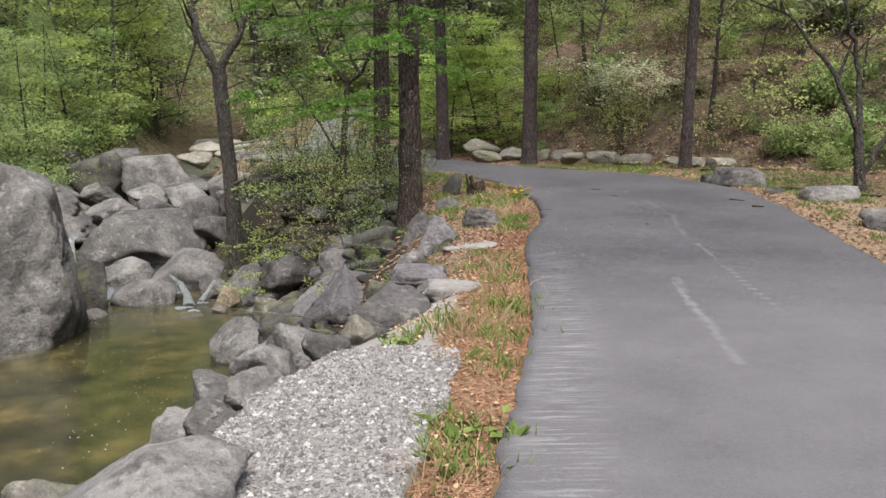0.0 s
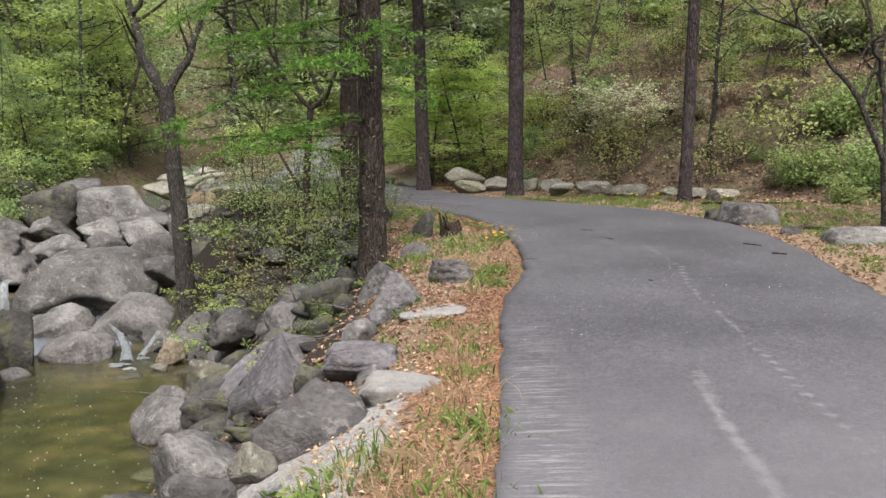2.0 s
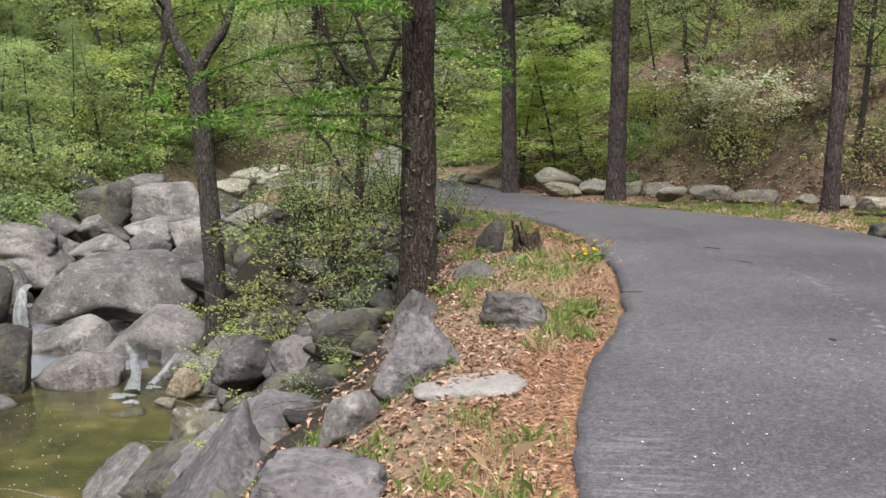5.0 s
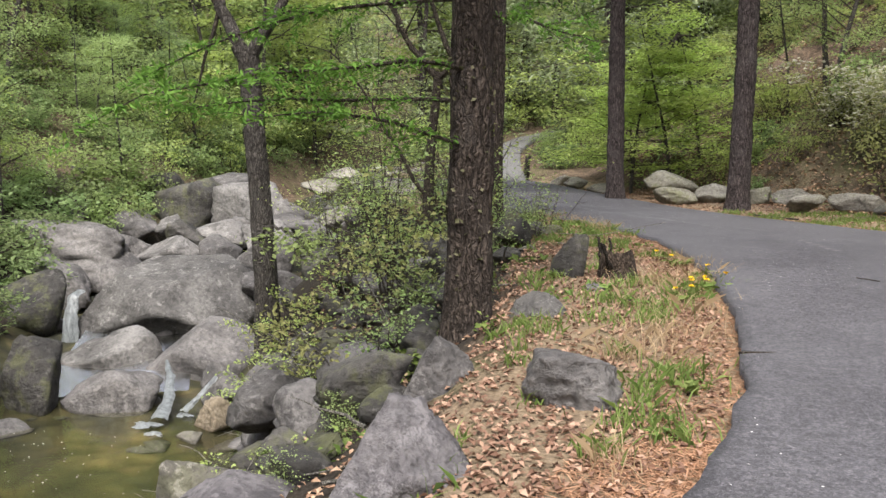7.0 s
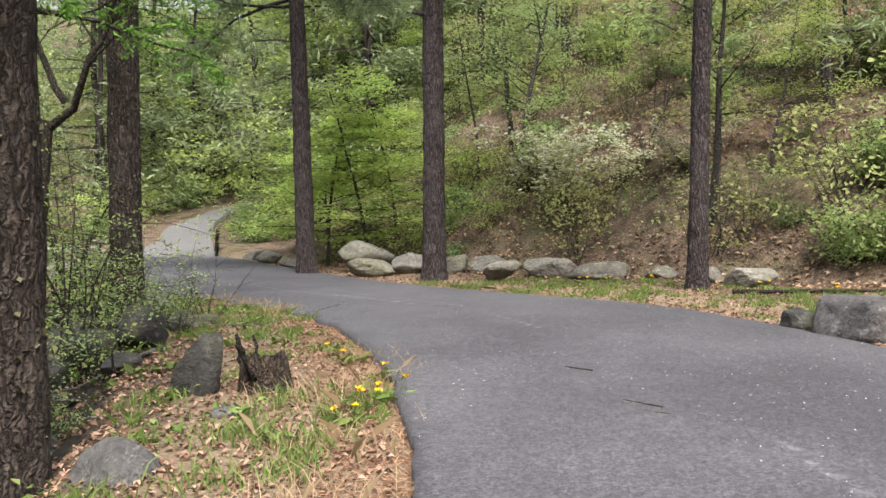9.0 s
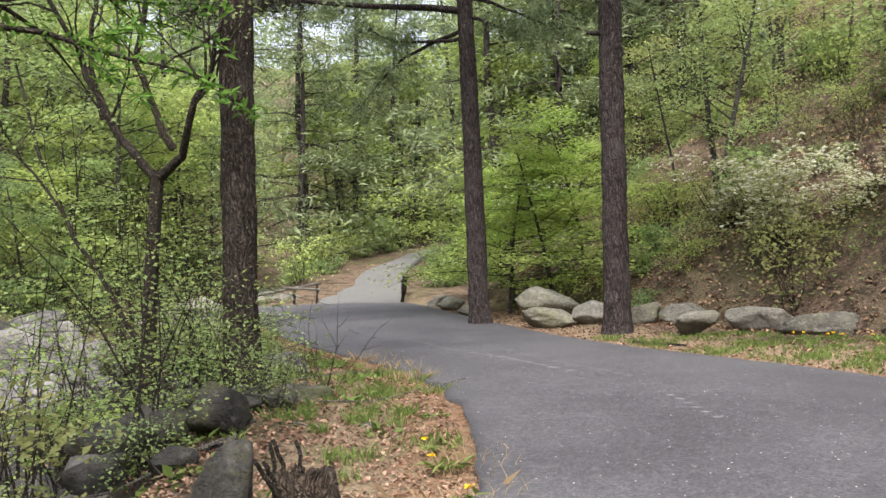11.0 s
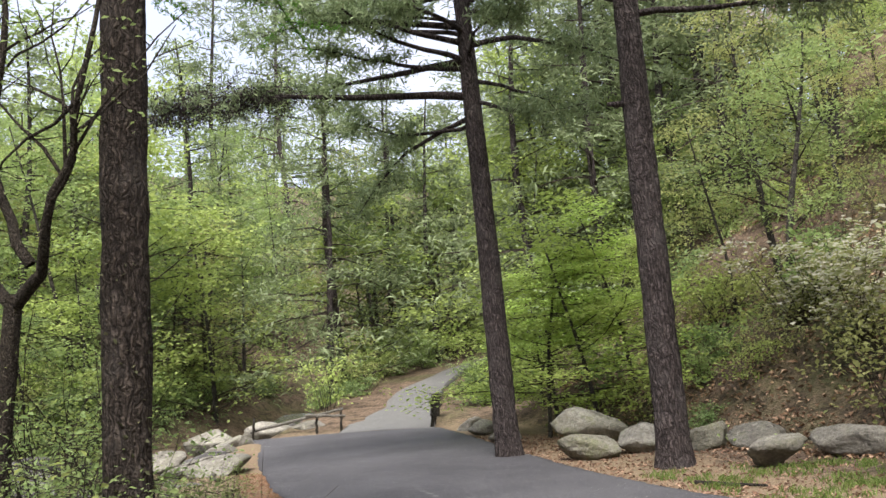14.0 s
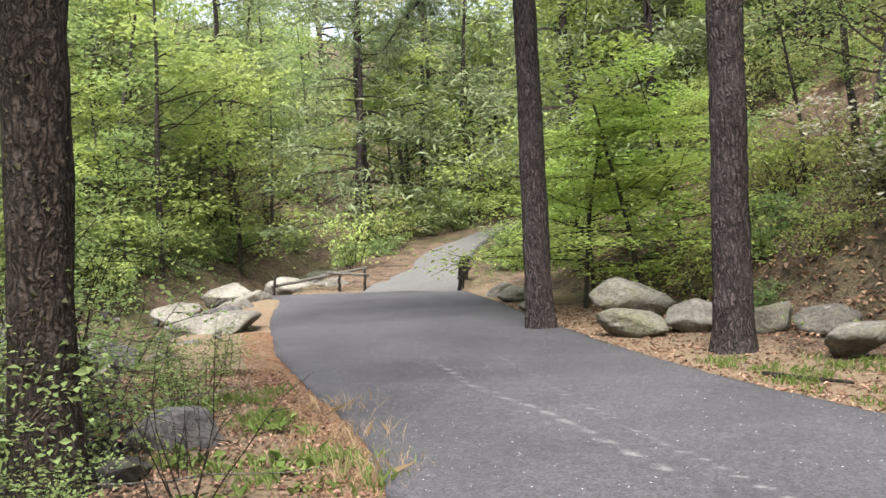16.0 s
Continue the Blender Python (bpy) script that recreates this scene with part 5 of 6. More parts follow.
def near_hill(x, y, o, s, c):
    foot = np.interp(y, [-10, 5, 15, 20, 24, 28, 32, 60], [11, 10, 8.5, 6.5, 5, 3.6, 2.6, 2.0])
    return s < 0 and foot + 0.2 < o < foot + 14 and not (3.4 < x < 5.6 and 28.5 < y < 32)


def far_bank(x, y, o, s, c):
    sx = np.interp(y, CREEK_LINE[:, 1], CREEK_LINE[:, 0])
    return x < sx and c > 1.6 and o > 3


def far_side(x, y, o, s, c):
    return o > 3.5 and c > 1.0


scatter(60, (-6, 26, 12, 55), hill, 1.5, chance((3, 0.7, 5, 1.5, 0.0, 3), WOODS), (0.55, 1.05), "trees on the hillside", 1)
scatter(120, (-6, 24, 10, 46), near_hill, 0.7, chance((3, 2.5, 2.5, 2.5, 1), BUSHES), (0.8, 1.5), "undergrowth on the hillside", 2)
scatter(70, (-28, -8, 8, 48), far_bank, 1.5, chance((0.8, 4, 0.3, 4, 4, 0.3), WOODS), (0.6, 1.1), "trees on the far bank", 3)
def far_tree(seed, height, r, leaf, leaf_size, count, reach, per, first, rise=0.5, spread=(0.48, 0.48, 0.11), flat=2.2, bark=None, aspect=0.6):
    """A distant tree as loose arrays: (verts, faces, material) for trunk, limbs and leaves."""
    rng = np.random.default_rng(seed)
    trunk = wander(rng, (0, 0, -0.3), (0, 0, 1), height, 8, 0.05)
    lines, spots = crown_of(rng, trunk, r, first, count, reach, rise, 5, per, spread)
    limbs = [ln for ln in lines if len(ln[0]) == 6]
    return [(*tubes([(trunk, tapered(8, r, r * 0.2))], 6), bark or BARK_GREY), (*tubes(limbs, 3), TWIG), (*leaves(spots, leaf_size, rng, aspect, flat), leaf)]


FAR = [far_tree(91, 9, 0.10, LEAF_FRESH, 0.195, 20, 3.5, 27, 0.06), far_tree(92, 10, 0.11, LEAF_MID, 0.2, 20, 3.7, 27, 0.05), far_tree(93, 8, 0.10, LEAF_DARK, 0.2, 18, 3.4, 25, 0.04),
       far_tree(94, 13, 0.17, LEAF_NEEDLE, 0.42, 34, 3.4, 18, 0.12, 0.08, (0.45, 0.45, 0.08), 1.0, BARK_PINE, 0.16), far_tree(95, 9, 0.10, LEAF_OLIVE, 0.2, 16, 3.0, 20, 0.15)]
far_heap = {}


def far_wood(n, box, ok, gap, weights, size, seed, kinds=None, heap=None):
    """Lays distant trees or bushes into the joined far woods."""
    kinds, heap = kinds or FAR, far_heap if heap is None else heap
    r = np.random.default_rng(seed)
    done, tries = [], 0
    w = np.array(weights, float) / sum(weights)
    while len(done) < n and tries < n * 50:
        tries += 1
        x, y = r.uniform(box[0], box[1]), r.uniform(box[2], box[3])
        o, sd, _ = road_side(np.array([x]), np.array([y]))
        d, half, _ = creek_side(np.array([x]), np.array([y]))
        if not ok(x, y, o[0], sd[0], d[0] - half[0]) or any((x - a) ** 2 + (y - b) ** 2 < gap * gap for a, b in done):
            continue
        done.append((x, y))
        k, a, z = r.uniform(*size), r.uniform(0, 6.28), float(land([x], [y])[0])
        turn = np.array([[np.cos(a), -np.sin(a), 0], [np.sin(a), np.cos(a), 0], [0, 0, r.uniform(0.9, 1.2)]]) * k
        for v, f, mat in kinds[r.choice(len(kinds), p=w)]:
            heap.setdefault(mat.name, (mat, []))[1].append((v @ turn.T + (x, y, z), f))


def arrays_of(ob):
    """The parts of a built plant as loose arrays."""
    out = []
    for c in ob.children:
        me = c.data
        if c.name.startswith("stemwork") and len(ob.children) > 1 and me.materials[0] != ob.children[-1].data.materials[0]:
            continue
        v = np.empty(len(me.vertices) * 3, np.float32)
        me.vertices.foreach_get("co", v)
        f = np.empty(len(me.loops), np.int32)
        me.loops.foreach_get("vertex_index", f)
        out.append((v.reshape(-1, 3), f.reshape(-1, 4), me.materials[0]))
    return out


def lay_far(heap, name, label, category):
    vs, fs, ms, n, mats = [], [], [], 0, []
    for mat, bits in heap.values():
        for v, f in bits:
            vs.append(v)
            fs.append(f + n)
            ms.append(np.full(len(f), len(mats), np.int32))
            n += len(v)
        mats.append(mat)
    me = mesh_of(name, np.concatenate(vs), np.concatenate(fs))
    for mat in mats:
        me.materials.append(mat)
    me.polygons.foreach_set("material_index", np.concatenate(ms))
    tagged(new(name, me), label, category, kind="stuff")


def up_valley(x, y, o, s, c):
    return o > 2.6 and c > 0.8 and (y > 58 or o > 3.2)


far_wood(82, (-44, -10, 42, 95), up_valley, 2.2, (4, 3.5, 1, 1.2, 1), (0.85, 1.5), 5)
far_wood(52, (-12, 20, 46, 100), up_valley, 2.4, (3, 3, 0.6, 3.5, 1), (0.9, 1.5), 15)
far_wood(26, (-50, -20, 15, 60), far_bank, 2.8, (3, 4, 2, 0.8, 1), (0.9, 1.4), 16)
far_wood(22, (8, 36, 14, 75), hill, 2.8, (3, 3, 0.6, 1.2, 3), (0.8, 1.3), 17)
scatter(14, (-36, 30, -34, 2), lambda x, y, o, s, c: o > 8 and (s < 0 or x < -11), 4.0, chance((1, 1, 1, 1, 1, 1), WOODS), (0.8, 1.2), "trees on the hillside", 6)
far_wood(38, (-70, 50, 70, 140), far_side, 4.5, (3, 3, 1.2, 2, 1), (2.0, 2.9), 7)
far_wood(24, (-16, 4, 44, 66), up_valley, 2.4, (0.5, 0.5, 0, 5, 0), (1.15, 1.6), 8)
low_heap = {}
LOW = [arrays_of(k) for k in BUSHES]
far_wood(60, (-26, -8, 8, 46), far_bank, 0.9, (1.5, 0.5, 4, 0.6, 0.3), (0.8, 1.5), 4, LOW, low_heap)
far_wood(36, (-15, -4, 44, 62), lambda x, y, o, s, c: o > 0.7 and c > 0.6, 1.2, (3, 3, 2, 1, 0.3), (0.8, 1.5), 18, LOW, low_heap)
far_wood(45, (-24, -10.5, 33, 58), far_bank, 0.9, (3, 2, 3, 1, 0), (0.8, 1.6), 20, LOW, low_heap)
far_wood(80, (-26, -2, 40, 76), up_valley, 1.0, (3, 3, 2, 1, 0.3), (0.8, 1.5), 24, LOW, low_heap)
far_wood(55, (-3, 20, 18, 44), hill, 0.7, (0.8, 0.5, 1.5, 3, 4), (0.5, 1.0), 23, LOW, low_heap)
lay_far(low_heap, "undergrowth", "leafy and twiggy undergrowth on the slopes of the valley", "undergrowth")
lay_far(far_heap, "far_woods", "mixed spring woods covering the far slopes of the valley", "woods")
scatter(42, (-17, -7.5, 8, 36), lambda x, y, o, s, c: x < np.interp(y, CREEK_LINE[:, 1], CREEK_LINE[:, 0]) and 0.5 < c < 3.2, 0.8, chance((1.2, 0.3, 4), BUSHES[:3]), (0.9, 1.5), "undergrowth on the far bank", 19)
scatter(50, (-4, 16, 18, 40), lambda x, y, o, s, c: s < 0 and 0.3 < o - np.interp(y, [15, 20, 24, 28, 32, 60], [8.5, 6.5, 5, 3.6, 2.6, 2.0]) < 5, 0.55, chance((1.5, 1, 3, 2.5, 2.5), BUSHES), (0.45, 1.0), "undergrowth on the hillside", 21)
# bright layered trees behind the pines
LAYERED = broadleaf(68, 5.2, 0.06, LEAF_BRIGHT, 0.125, "small tree with bright yellow-green leaves in flat layers", count=22, reach=2.7, per=34, first=0.2, rise=0.1, spread=(0.34, 0.34, 0.04), flat=3.0)
for x, y, t, s in ((-1.7, 34.9, 0.3, 1.0), (-0.4, 34.2, 2.0, 1.1), (-2.7, 40.6, 4.0, 0.8), (-1.9, 37.6, 1.0, 0.9), (0.4, 35.4, 3.0, 0.9)):
    plant(LAYERED, x, y, t, s, group="bright layered trees")
plant(broadleaf(69, 11, 0.13, PINK, 0.17, "tall tree covered in pale pink blossom on the hillside", count=17, reach=3.0, per=24, first=0.5, twigs=7), 6.6, 41.0, 0.4, 0.95, group="blossoming tree")
plant(broadleaf(70, 9, 0.12, PINK, 0.17, "pale pink blossoming tree on the hillside", count=14, reach=2.8, per=20, first=0.5, twigs=7), 9.5, 40.0, 2.0, 0.9, group="blossoming tree")
# white-flowering shrubs on the slope
WHITE = shrub(76, 2.7, 11, LEAF_OLIVE, 0.08, "shrub with clusters of creamy white blossom", per=26, twigs=5, spread=0.14, bloom=BLOSSOM)
for x, y, t, s in ((4.5, 31.0, 0, 1.0), (5.7, 29.9, 2, 0.6), (7.0, 28.8, 4, 0.6), (3.8, 32.8, 1, 0.9)):
    plant(WHITE, x, y, t, s, group="white-flowering shrubs")
LUSH = shrub(77, 1.3, 18, LEAF_MID, 0.075, "dense bright green bramble thicket", per=22, twigs=6)
for x, y, t, s in ((8.4, 24.6, 0, 1.0), (9.6, 23.4, 1, 1.25), (10.6, 22.0, 2, 1.3), (9.8, 25.6, 3, 1.4), (11.8, 21.0, 4, 1.2), (8.8, 22.4, 5, 0.8)):
    plant(LUSH, x, y, t, s, group="bramble thicket")
# shrubs between the road and the stream
SAPLING = shrub(78, 3.2, 6, LEAF_FRESH, 0.055, "thin sapling clump with small fresh leaves", per=11, twigs=7, lean=0.3)
LAYER = shrub(79, 1.3, 7, LEAF_FRESH, 0.065, "low shrub with leaves in flat layers", per=18, twigs=5, lean=1.2, spread=0.08)
r2 = np.random.default_rng(5)
FINE = [shrub(83, 1.4, 9, LEAF_MID, 0.068, "leafy green shrub with small leaves on the bank", per=16, twigs=6),
        shrub(84, 2.2, 8, LEAF_MID, 0.068, "thin-stemmed shrub with small green leaves", per=13, twigs=7, lean=0.35)]
NEAR = [(-5.3, 19.4, LAYER, 0.95), (-4.6, 18.8, LAYER, 0.8), (-5.6, 20.6, LAYER, 1.2), (-4.2, 20.0, FINE[1], 0.9), (-3.4, 18.4, SAPLING, 0.9), (-2.9, 17.2, BUSHES[3], 0.9), (-2.4, 18.4, SAPLING, 0.95), (-3.9, 17.2, LAYER, 0.9),
        (-2.3, 16.6, FINE[0], 0.7), (-1.9, 17.6, FINE[1], 0.55), (-1.7, 19.4, FINE[1], 0.5), (-3.2, 21.2, FINE[0], 0.9), (-4.0, 22.2, SAPLING, 1.0), (-4.6, 21.4, FINE[1], 1.0), (-5.2, 22.6, SAPLING, 1.1),
        (-1.9, 13.4, FINE[0], 0.42), (-2.6, 13.6, LAYER, 0.6), (-2.2, 14.3, FINE[0], 0.6), (-3.2, 15.8, BUSHES[3], 0.7), (-6.0, 24.0, SAPLING, 1.0), (-2.0, 20.0, FINE[0], 0.55), (-3.3, 22.9, FINE[0], 0.7),
        (-6.8, 25.6, FINE[1], 1.0), (-1.6, 16.2, FINE[0], 0.5), (-4.9, 24.6, FINE[0], 0.8), (-2.5, 19.4, LAYER, 0.6), (-3.1, 19.6, LAYER, 0.9), (-7.3, 24.6, SAPLING, 0.9)]
MORE = [(-2.05, 11.7, LAYER, 0.5), (-1.9, 12.6, FINE[0], 0.35), (-4.6, 17.6, LAYER, 0.9), (-5.4, 18.4, LAYER, 0.7), (-2.4, 15.4, FINE[1], 0.7), (-3.6, 19.2, FINE[1], 1.1),
        (-4.4, 19.4, SAPLING, 1.0), (-2.7, 20.0, FINE[1], 0.9), (-3.4, 20.9, FINE[1], 1.1), (-2.2, 19.6, FINE[1], 0.7), (-3.0, 21.6, FINE[0], 1.0), (-3.8, 21.6, SAPLING, 0.8), (-4.4, 23.0, FINE[1], 1.1), (-5.6, 23.4, FINE[1], 1.1), (-3.7, 23.6, FINE[0], 0.9), (-4.6, 25.6, FINE[0], 0.8)]
for x, y, kind, s in NEAR + MORE:
    plant(kind, x, y, r2.uniform(0, 6.28), s, group="shrubs on the stream bank")


# ---------------------------------------------------------------- bridge rails, stumps, logs
WOOD_DARK = bark_material("dark_weathered_wood", (0.03, 0.025, 0.02), (0.10, 0.085, 0.07), 2.0)
WOOD_PALE = bark_material("pale_weathered_wood", (0.24, 0.22, 0.19), (0.42, 0.39, 0.34), 2.0)


def pole(name, a, b, r, material, parent, sides=8, wob=0.01, seed=1):
    rng = np.random.default_rng(seed)
    ln = dense([a, b], 8)
    ln[1:-1] += rng.normal(size=(6, 3)) * wob
    v, f = tubes([(ln, tapered(8, r, r * 0.85))], sides)
    n = len(v)
    ends = np.array([[0, 1, 2, 3], [0, 3, 4, 5], [0, 5, 6, 7]])
    f = np.concatenate([f, ends[:, ::-1], ends + n - sides]) if sides == 8 else f
    return part(name, mesh_of(name, v, f, material, True), parent)


rail = empty("bridge_rail", pose(-6.0, 40.2, road_z(40.2)), "dark leaning wooden rail at the edge of the bridge", "railing", "bridge rails")
for k, (x, y) in enumerate(((0.1, -0.9), (-0.3, 0.7), (-0.7, 2.4))):
    pole("post", (x, y, -0.3), (x + 0.14, y, 0.95), 0.06, WOOD_DARK, rail, seed=k)
for k, h in enumerate((0.45, 0.8)):
    pole("bar", (0.22, -1.2, h - 0.1), (-0.62, 2.8, h + 0.12), 0.045, WOOD_DARK, rail, seed=k + 5)
rail = empty("bridge_rail", pose(-10.6, 41.2, road_z(41.2)), "broken pale pole rail slumped beside the bridge", "railing", "bridge rails")
pole("bar", (-2.4, 0.2, 0.1), (1.0, 0.3, 0.62), 0.055, WOOD_PALE, rail, seed=11)
pole("bar", (-0.2, -0.1, 0.5), (1.15, 0.1, 0.38), 0.05, WOOD_PALE, rail, seed=12)
for k, x in enumerate((-2.3, 0.1, 0.95)):
    pole("post", (x, 0.1, -0.4), (x + (0.12, 0.02, 0.06)[k], 0.1, (0.55, 0.45, 0.55)[k]), 0.05, WOOD_DARK, rail, seed=k + 20)


def stump(x, y, r, h, seed, label, splinters=7, material=None):
    """A rotten stump: a hollow ragged ring with standing splinters."""
    rng = np.random.default_rng(seed)
    z = float(land([x], [y])[0]) - 0.08
    n = 22
    a = np.linspace(0, 2 * np.pi, n, endpoint=False)
    top = h * (0.7 + 0.35 * rng.uniform(size=n))
    rows = []
    for k, q in enumerate((0, 0.3, 0.7, 1.0)):
        rows.append(np.stack([np.cos(a) * r * (1.25 - 0.3 * q) * (1 + 0.08 * np.sin(a * 5)), np.sin(a) * r * (1.25 - 0.3 * q), top * q], 1))
    for q, k in ((0.92, 0.6), (0.8, 0.02)):
        rows.append(np.stack([np.cos(a) * r * k, np.sin(a) * r * k, top * q], 1))
    v = np.concatenate(rows)
    i, j = np.meshgrid(np.arange(len(rows) - 1), np.arange(n), indexing="ij")
    f = np.stack([i * n + j, i * n + (j + 1) % n, (i + 1) * n + (j + 1) % n, (i + 1) * n + j], -1).reshape(-1, 4)
    ob = empty("tree_stump", pose(x, y, z), label, "stump")
    part("stump_wood", mesh_of("stump_wood", v, f, material or WOOD_DARK, True), ob)
    for _ in range(splinters):
        b = rng.uniform(0, 6.28)
        s = np.array([np.cos(b) * r, np.sin(b) * r, h * 0.5])
        pole("splinter", s, s + rng.normal(size=3) * (0.1, 0.1, 0.05) + (0, 0, h * 0.7), 0.014, WOOD_DARK, ob, seed=int(b * 100))
    return ob


stump(-0.28, 16.5, 0.17, 0.36, 3, "dark rotten stump with broken splinters on the verge", 6, bark_material("rotten_wood", (0.035, 0.025, 0.02), (0.16, 0.12, 0.09), 1.5))
stump(7.75, 15.9, 0.2, 0.75, 4, "tall weathered wooden stump behind the verge", 3, bark_material("stump_bark", (0.12, 0.09, 0.07), (0.3, 0.24, 0.19)))
stump(8.2, 15.6, 0.2, 0.7, 5, "short weathered wooden stump behind the verge", 2)


def log(name, a, b, r, label, material=None, seed=1, category="branch"):
    za, zb = float(land([a[0]], [a[1]])[0]), float(land([b[0]], [b[1]])[0])
    rng = np.random.default_rng(seed)
    ln = dense([(*a, za + r), (*b, zb + r)], 10)
    ln[1:-1, :2] += np.cumsum(rng.normal(size=(8, 2)), 0) * r * 0.35
    ob = new(name, mesh_of(name, *tubes([(ln, tapered(10, r, r * 0.5))], 7), material or TWIG, True))
    return tagged(ob, label, category)


log("fallen_branch", (5.5, 22.6), (7.4, 21.6), 0.035, "thin fallen branch lying in the grass", WOOD_DARK, 2)
log("fallen_branch", (5.9, 17.4), (6.9, 15.3), 0.04, "crooked fallen branch among the stones", TWIG, 3)
log("fallen_branch", (1.5, 26.0), (2.3, 25.6), 0.03, "bare fallen branch on dry leaves", WOOD_DARK, 4)
log("fallen_branch", (-1.9, 14.4), (-2.9, 13.4), 0.035, "grey dead branch across the bank", WOOD_PALE, 5)
log("fallen_branch", (-3.4, 16.9), (-5.3, 17.9), 0.045, "grey dead branch caught among boulders", WOOD_PALE, 6)
log("fallen_branch", (-3.0, 15.6), (-4.7, 16.4), 0.035, "grey dead branch caught among boulders", WOOD_PALE, 7)
log("fallen_branch", (-7.3, 29.6), (-6.6, 28.6), 0.05, "bleached root beside a flat stone", WOOD_PALE, 8)
for k, (x, y, x2, y2, r) in enumerate(((0.78, 13.38, 1.0, 13.46, 0.014), (1.95, 16.68, 2.12, 16.5, 0.008), (2.1, 15.52, 2.28, 15.3, 0.01), (4.1, 14.7, 4.26, 14.4, 0.012), (2.2, 15.2, 2.28, 15.15, 0.01), (4.2, 13.75, 4.34, 13.6, 0.015), (2.17, 11.84, 2.2, 11.8, 0.015))):
    z = float(road_z(y)) + 0.06
    ob = new("stick", mesh_of("stick", *tubes([(dense([(x, y, z), (x2, y2, z)], 5), tapered(5, r, r * 0.6))], 6), TWIG, True))
    tagged(ob, "small dark stick lying on the asphalt", "stick", "sticks on the road")

# ---------------------------------------------------------------- running water
FOAM = Mat("white_water", 0.35, spec=0.5)
FOAM.color(FOAM.stops(FOAM.noise(16, 5, 0.7, True, (1, 1, 0.25)), [(0.35, (0.10, 0.11, 0.115)), (0.68, (0.42, 0.45, 0.47))]))
FOAM.b.inputs["Transmission Weight"].default_value = 0.5
FOAM.bump(FOAM.noise(20, 4, 0.7, True, (1, 1, 0.3)), 0.7, 0.03)
FOAM = FOAM.m


def fall(points, widths, label, seed=1):
    """A sheet of falling water that bulges along a line of points."""
    rng = np.random.default_rng(seed)
    ln = dense(points, 22)
    w = np.interp(np.linspace(0, 1, 22), np.linspace(0, 1, len(widths)), widths)
    d = np.gradient(ln, axis=0)
    a = np.cross(d, (0, 0, 1.0))
    a /= np.linalg.norm(a, axis=1, keepdims=True) + 1e-9
    up = np.cross(a, d)
    up /= np.linalg.norm(up, axis=1, keepdims=True) + 1e-9
    s = np.linspace(-1, 1, 11)
    g = ln[:, None] + a[:, None] * s[None, :, None] * w[:, None, None] / 2 + up[:, None] * (0.04 * (1 - s ** 2))[None, :, None] + rng.normal(size=(22, 11, 3)) * 0.006
    i, j = np.meshgrid(np.arange(21), np.arange(10), indexing="ij")
    f = np.stack([i * 11 + j, i * 11 + j + 1, (i + 1) * 11 + j + 1, (i + 1) * 11 + j], -1).reshape(-1, 4)
    ob = new("waterfall", mesh_of("waterfall", g.reshape(-1, 3), f, FOAM, True))
    return tagged(ob, label, "waterfall")


fall([(-10.9, 21.25, -1.0), (-10.86, 21.0, -1.06), (-10.8, 20.85, -1.4), (-10.75, 20.75, -1.95)], (0.2, 0.2, 0.22, 0.32), "narrow white waterfall between two boulders", 1)
fall([(-7.6, 19.3, -1.7), (-7.15, 18.75, -1.78), (-6.8, 18.2, -1.95), (-6.55, 17.6, -2.06)], (0.06, 0.12, 0.16, 0.26), "white rapids spilling into the pool", 2)
fall([(-6.35, 18.75, -1.72), (-6.38, 18.5, -1.85), (-6.42, 18.3, -1.96), (-6.44, 18.0, -2.06)], (0.06, 0.09, 0.1, 0.14), "small white cascade beside a tan stone", 3)


def foam_patch(x, y, r, seed):
    """A low ragged dome of foam on the water."""
    rng = np.random.default_rng(seed)
    ring = np.linspace(0, 2 * np.pi, 28, endpoint=False)
    edge = r * (1 + 0.25 * np.sin(ring * 3 + seed) + 0.2 * rng.normal(size=28))
    v = [np.stack([x + np.cos(ring) * edge * q, y + np.sin(ring) * edge * q * 0.7, np.full(28, WATER_LEVEL + h)], 1) for q, h in ((0.05, 0.035), (0.35, 0.03), (0.7, 0.018), (1, 0.003))]
    v = np.concatenate(v) + np.c_[np.zeros((112, 2)), np.abs(rng.normal(size=112)) * 0.006]
    i, j = np.meshgrid(np.arange(3), np.arange(28), indexing="ij")
    f = np.stack([i * 28 + j, i * 28 + (j + 1) % 28, (i + 1) * 28 + (j + 1) % 28, (i + 1) * 28 + j], -1).reshape(-1, 4)
    tagged(new("foam", mesh_of("foam", v, f[:, ::-1], FOAM, True)), "patch of white foam below the rapids", "foam", "foam below the rapids")


for k, (x, y, r) in enumerate(((-6.65, 17.45, 0.2), (-6.42, 18.0, 0.12), (-6.3, 17.15, 0.12))):
    foam_patch(x, y, r, k)
rng = np.random.default_rng(21)
c = np.c_[rng.uniform(-9.0, -3.0, 1300), rng.uniform(3, 17, 1300), np.full(1300, WATER_LEVEL + 0.006)]
keep = (np.sin(c[:, 0] * 1.3 + c[:, 1] * 0.7) + rng.normal(size=1300) * 0.6) > 0
PETAL = leaf_material("white_petal", (0.36, 0.34, 0.33), (0.46, 0.45, 0.44), (0.6, 0.58, 0.57), 0.1)
tagged(new("petal_flecks", mesh_of("petal_flecks", *leaves(c[keep], 0.024, rng, 0.8, 60, 0.02), PETAL)), "white petals and foam flecks drifting on the pool", "petals", kind="stuff")


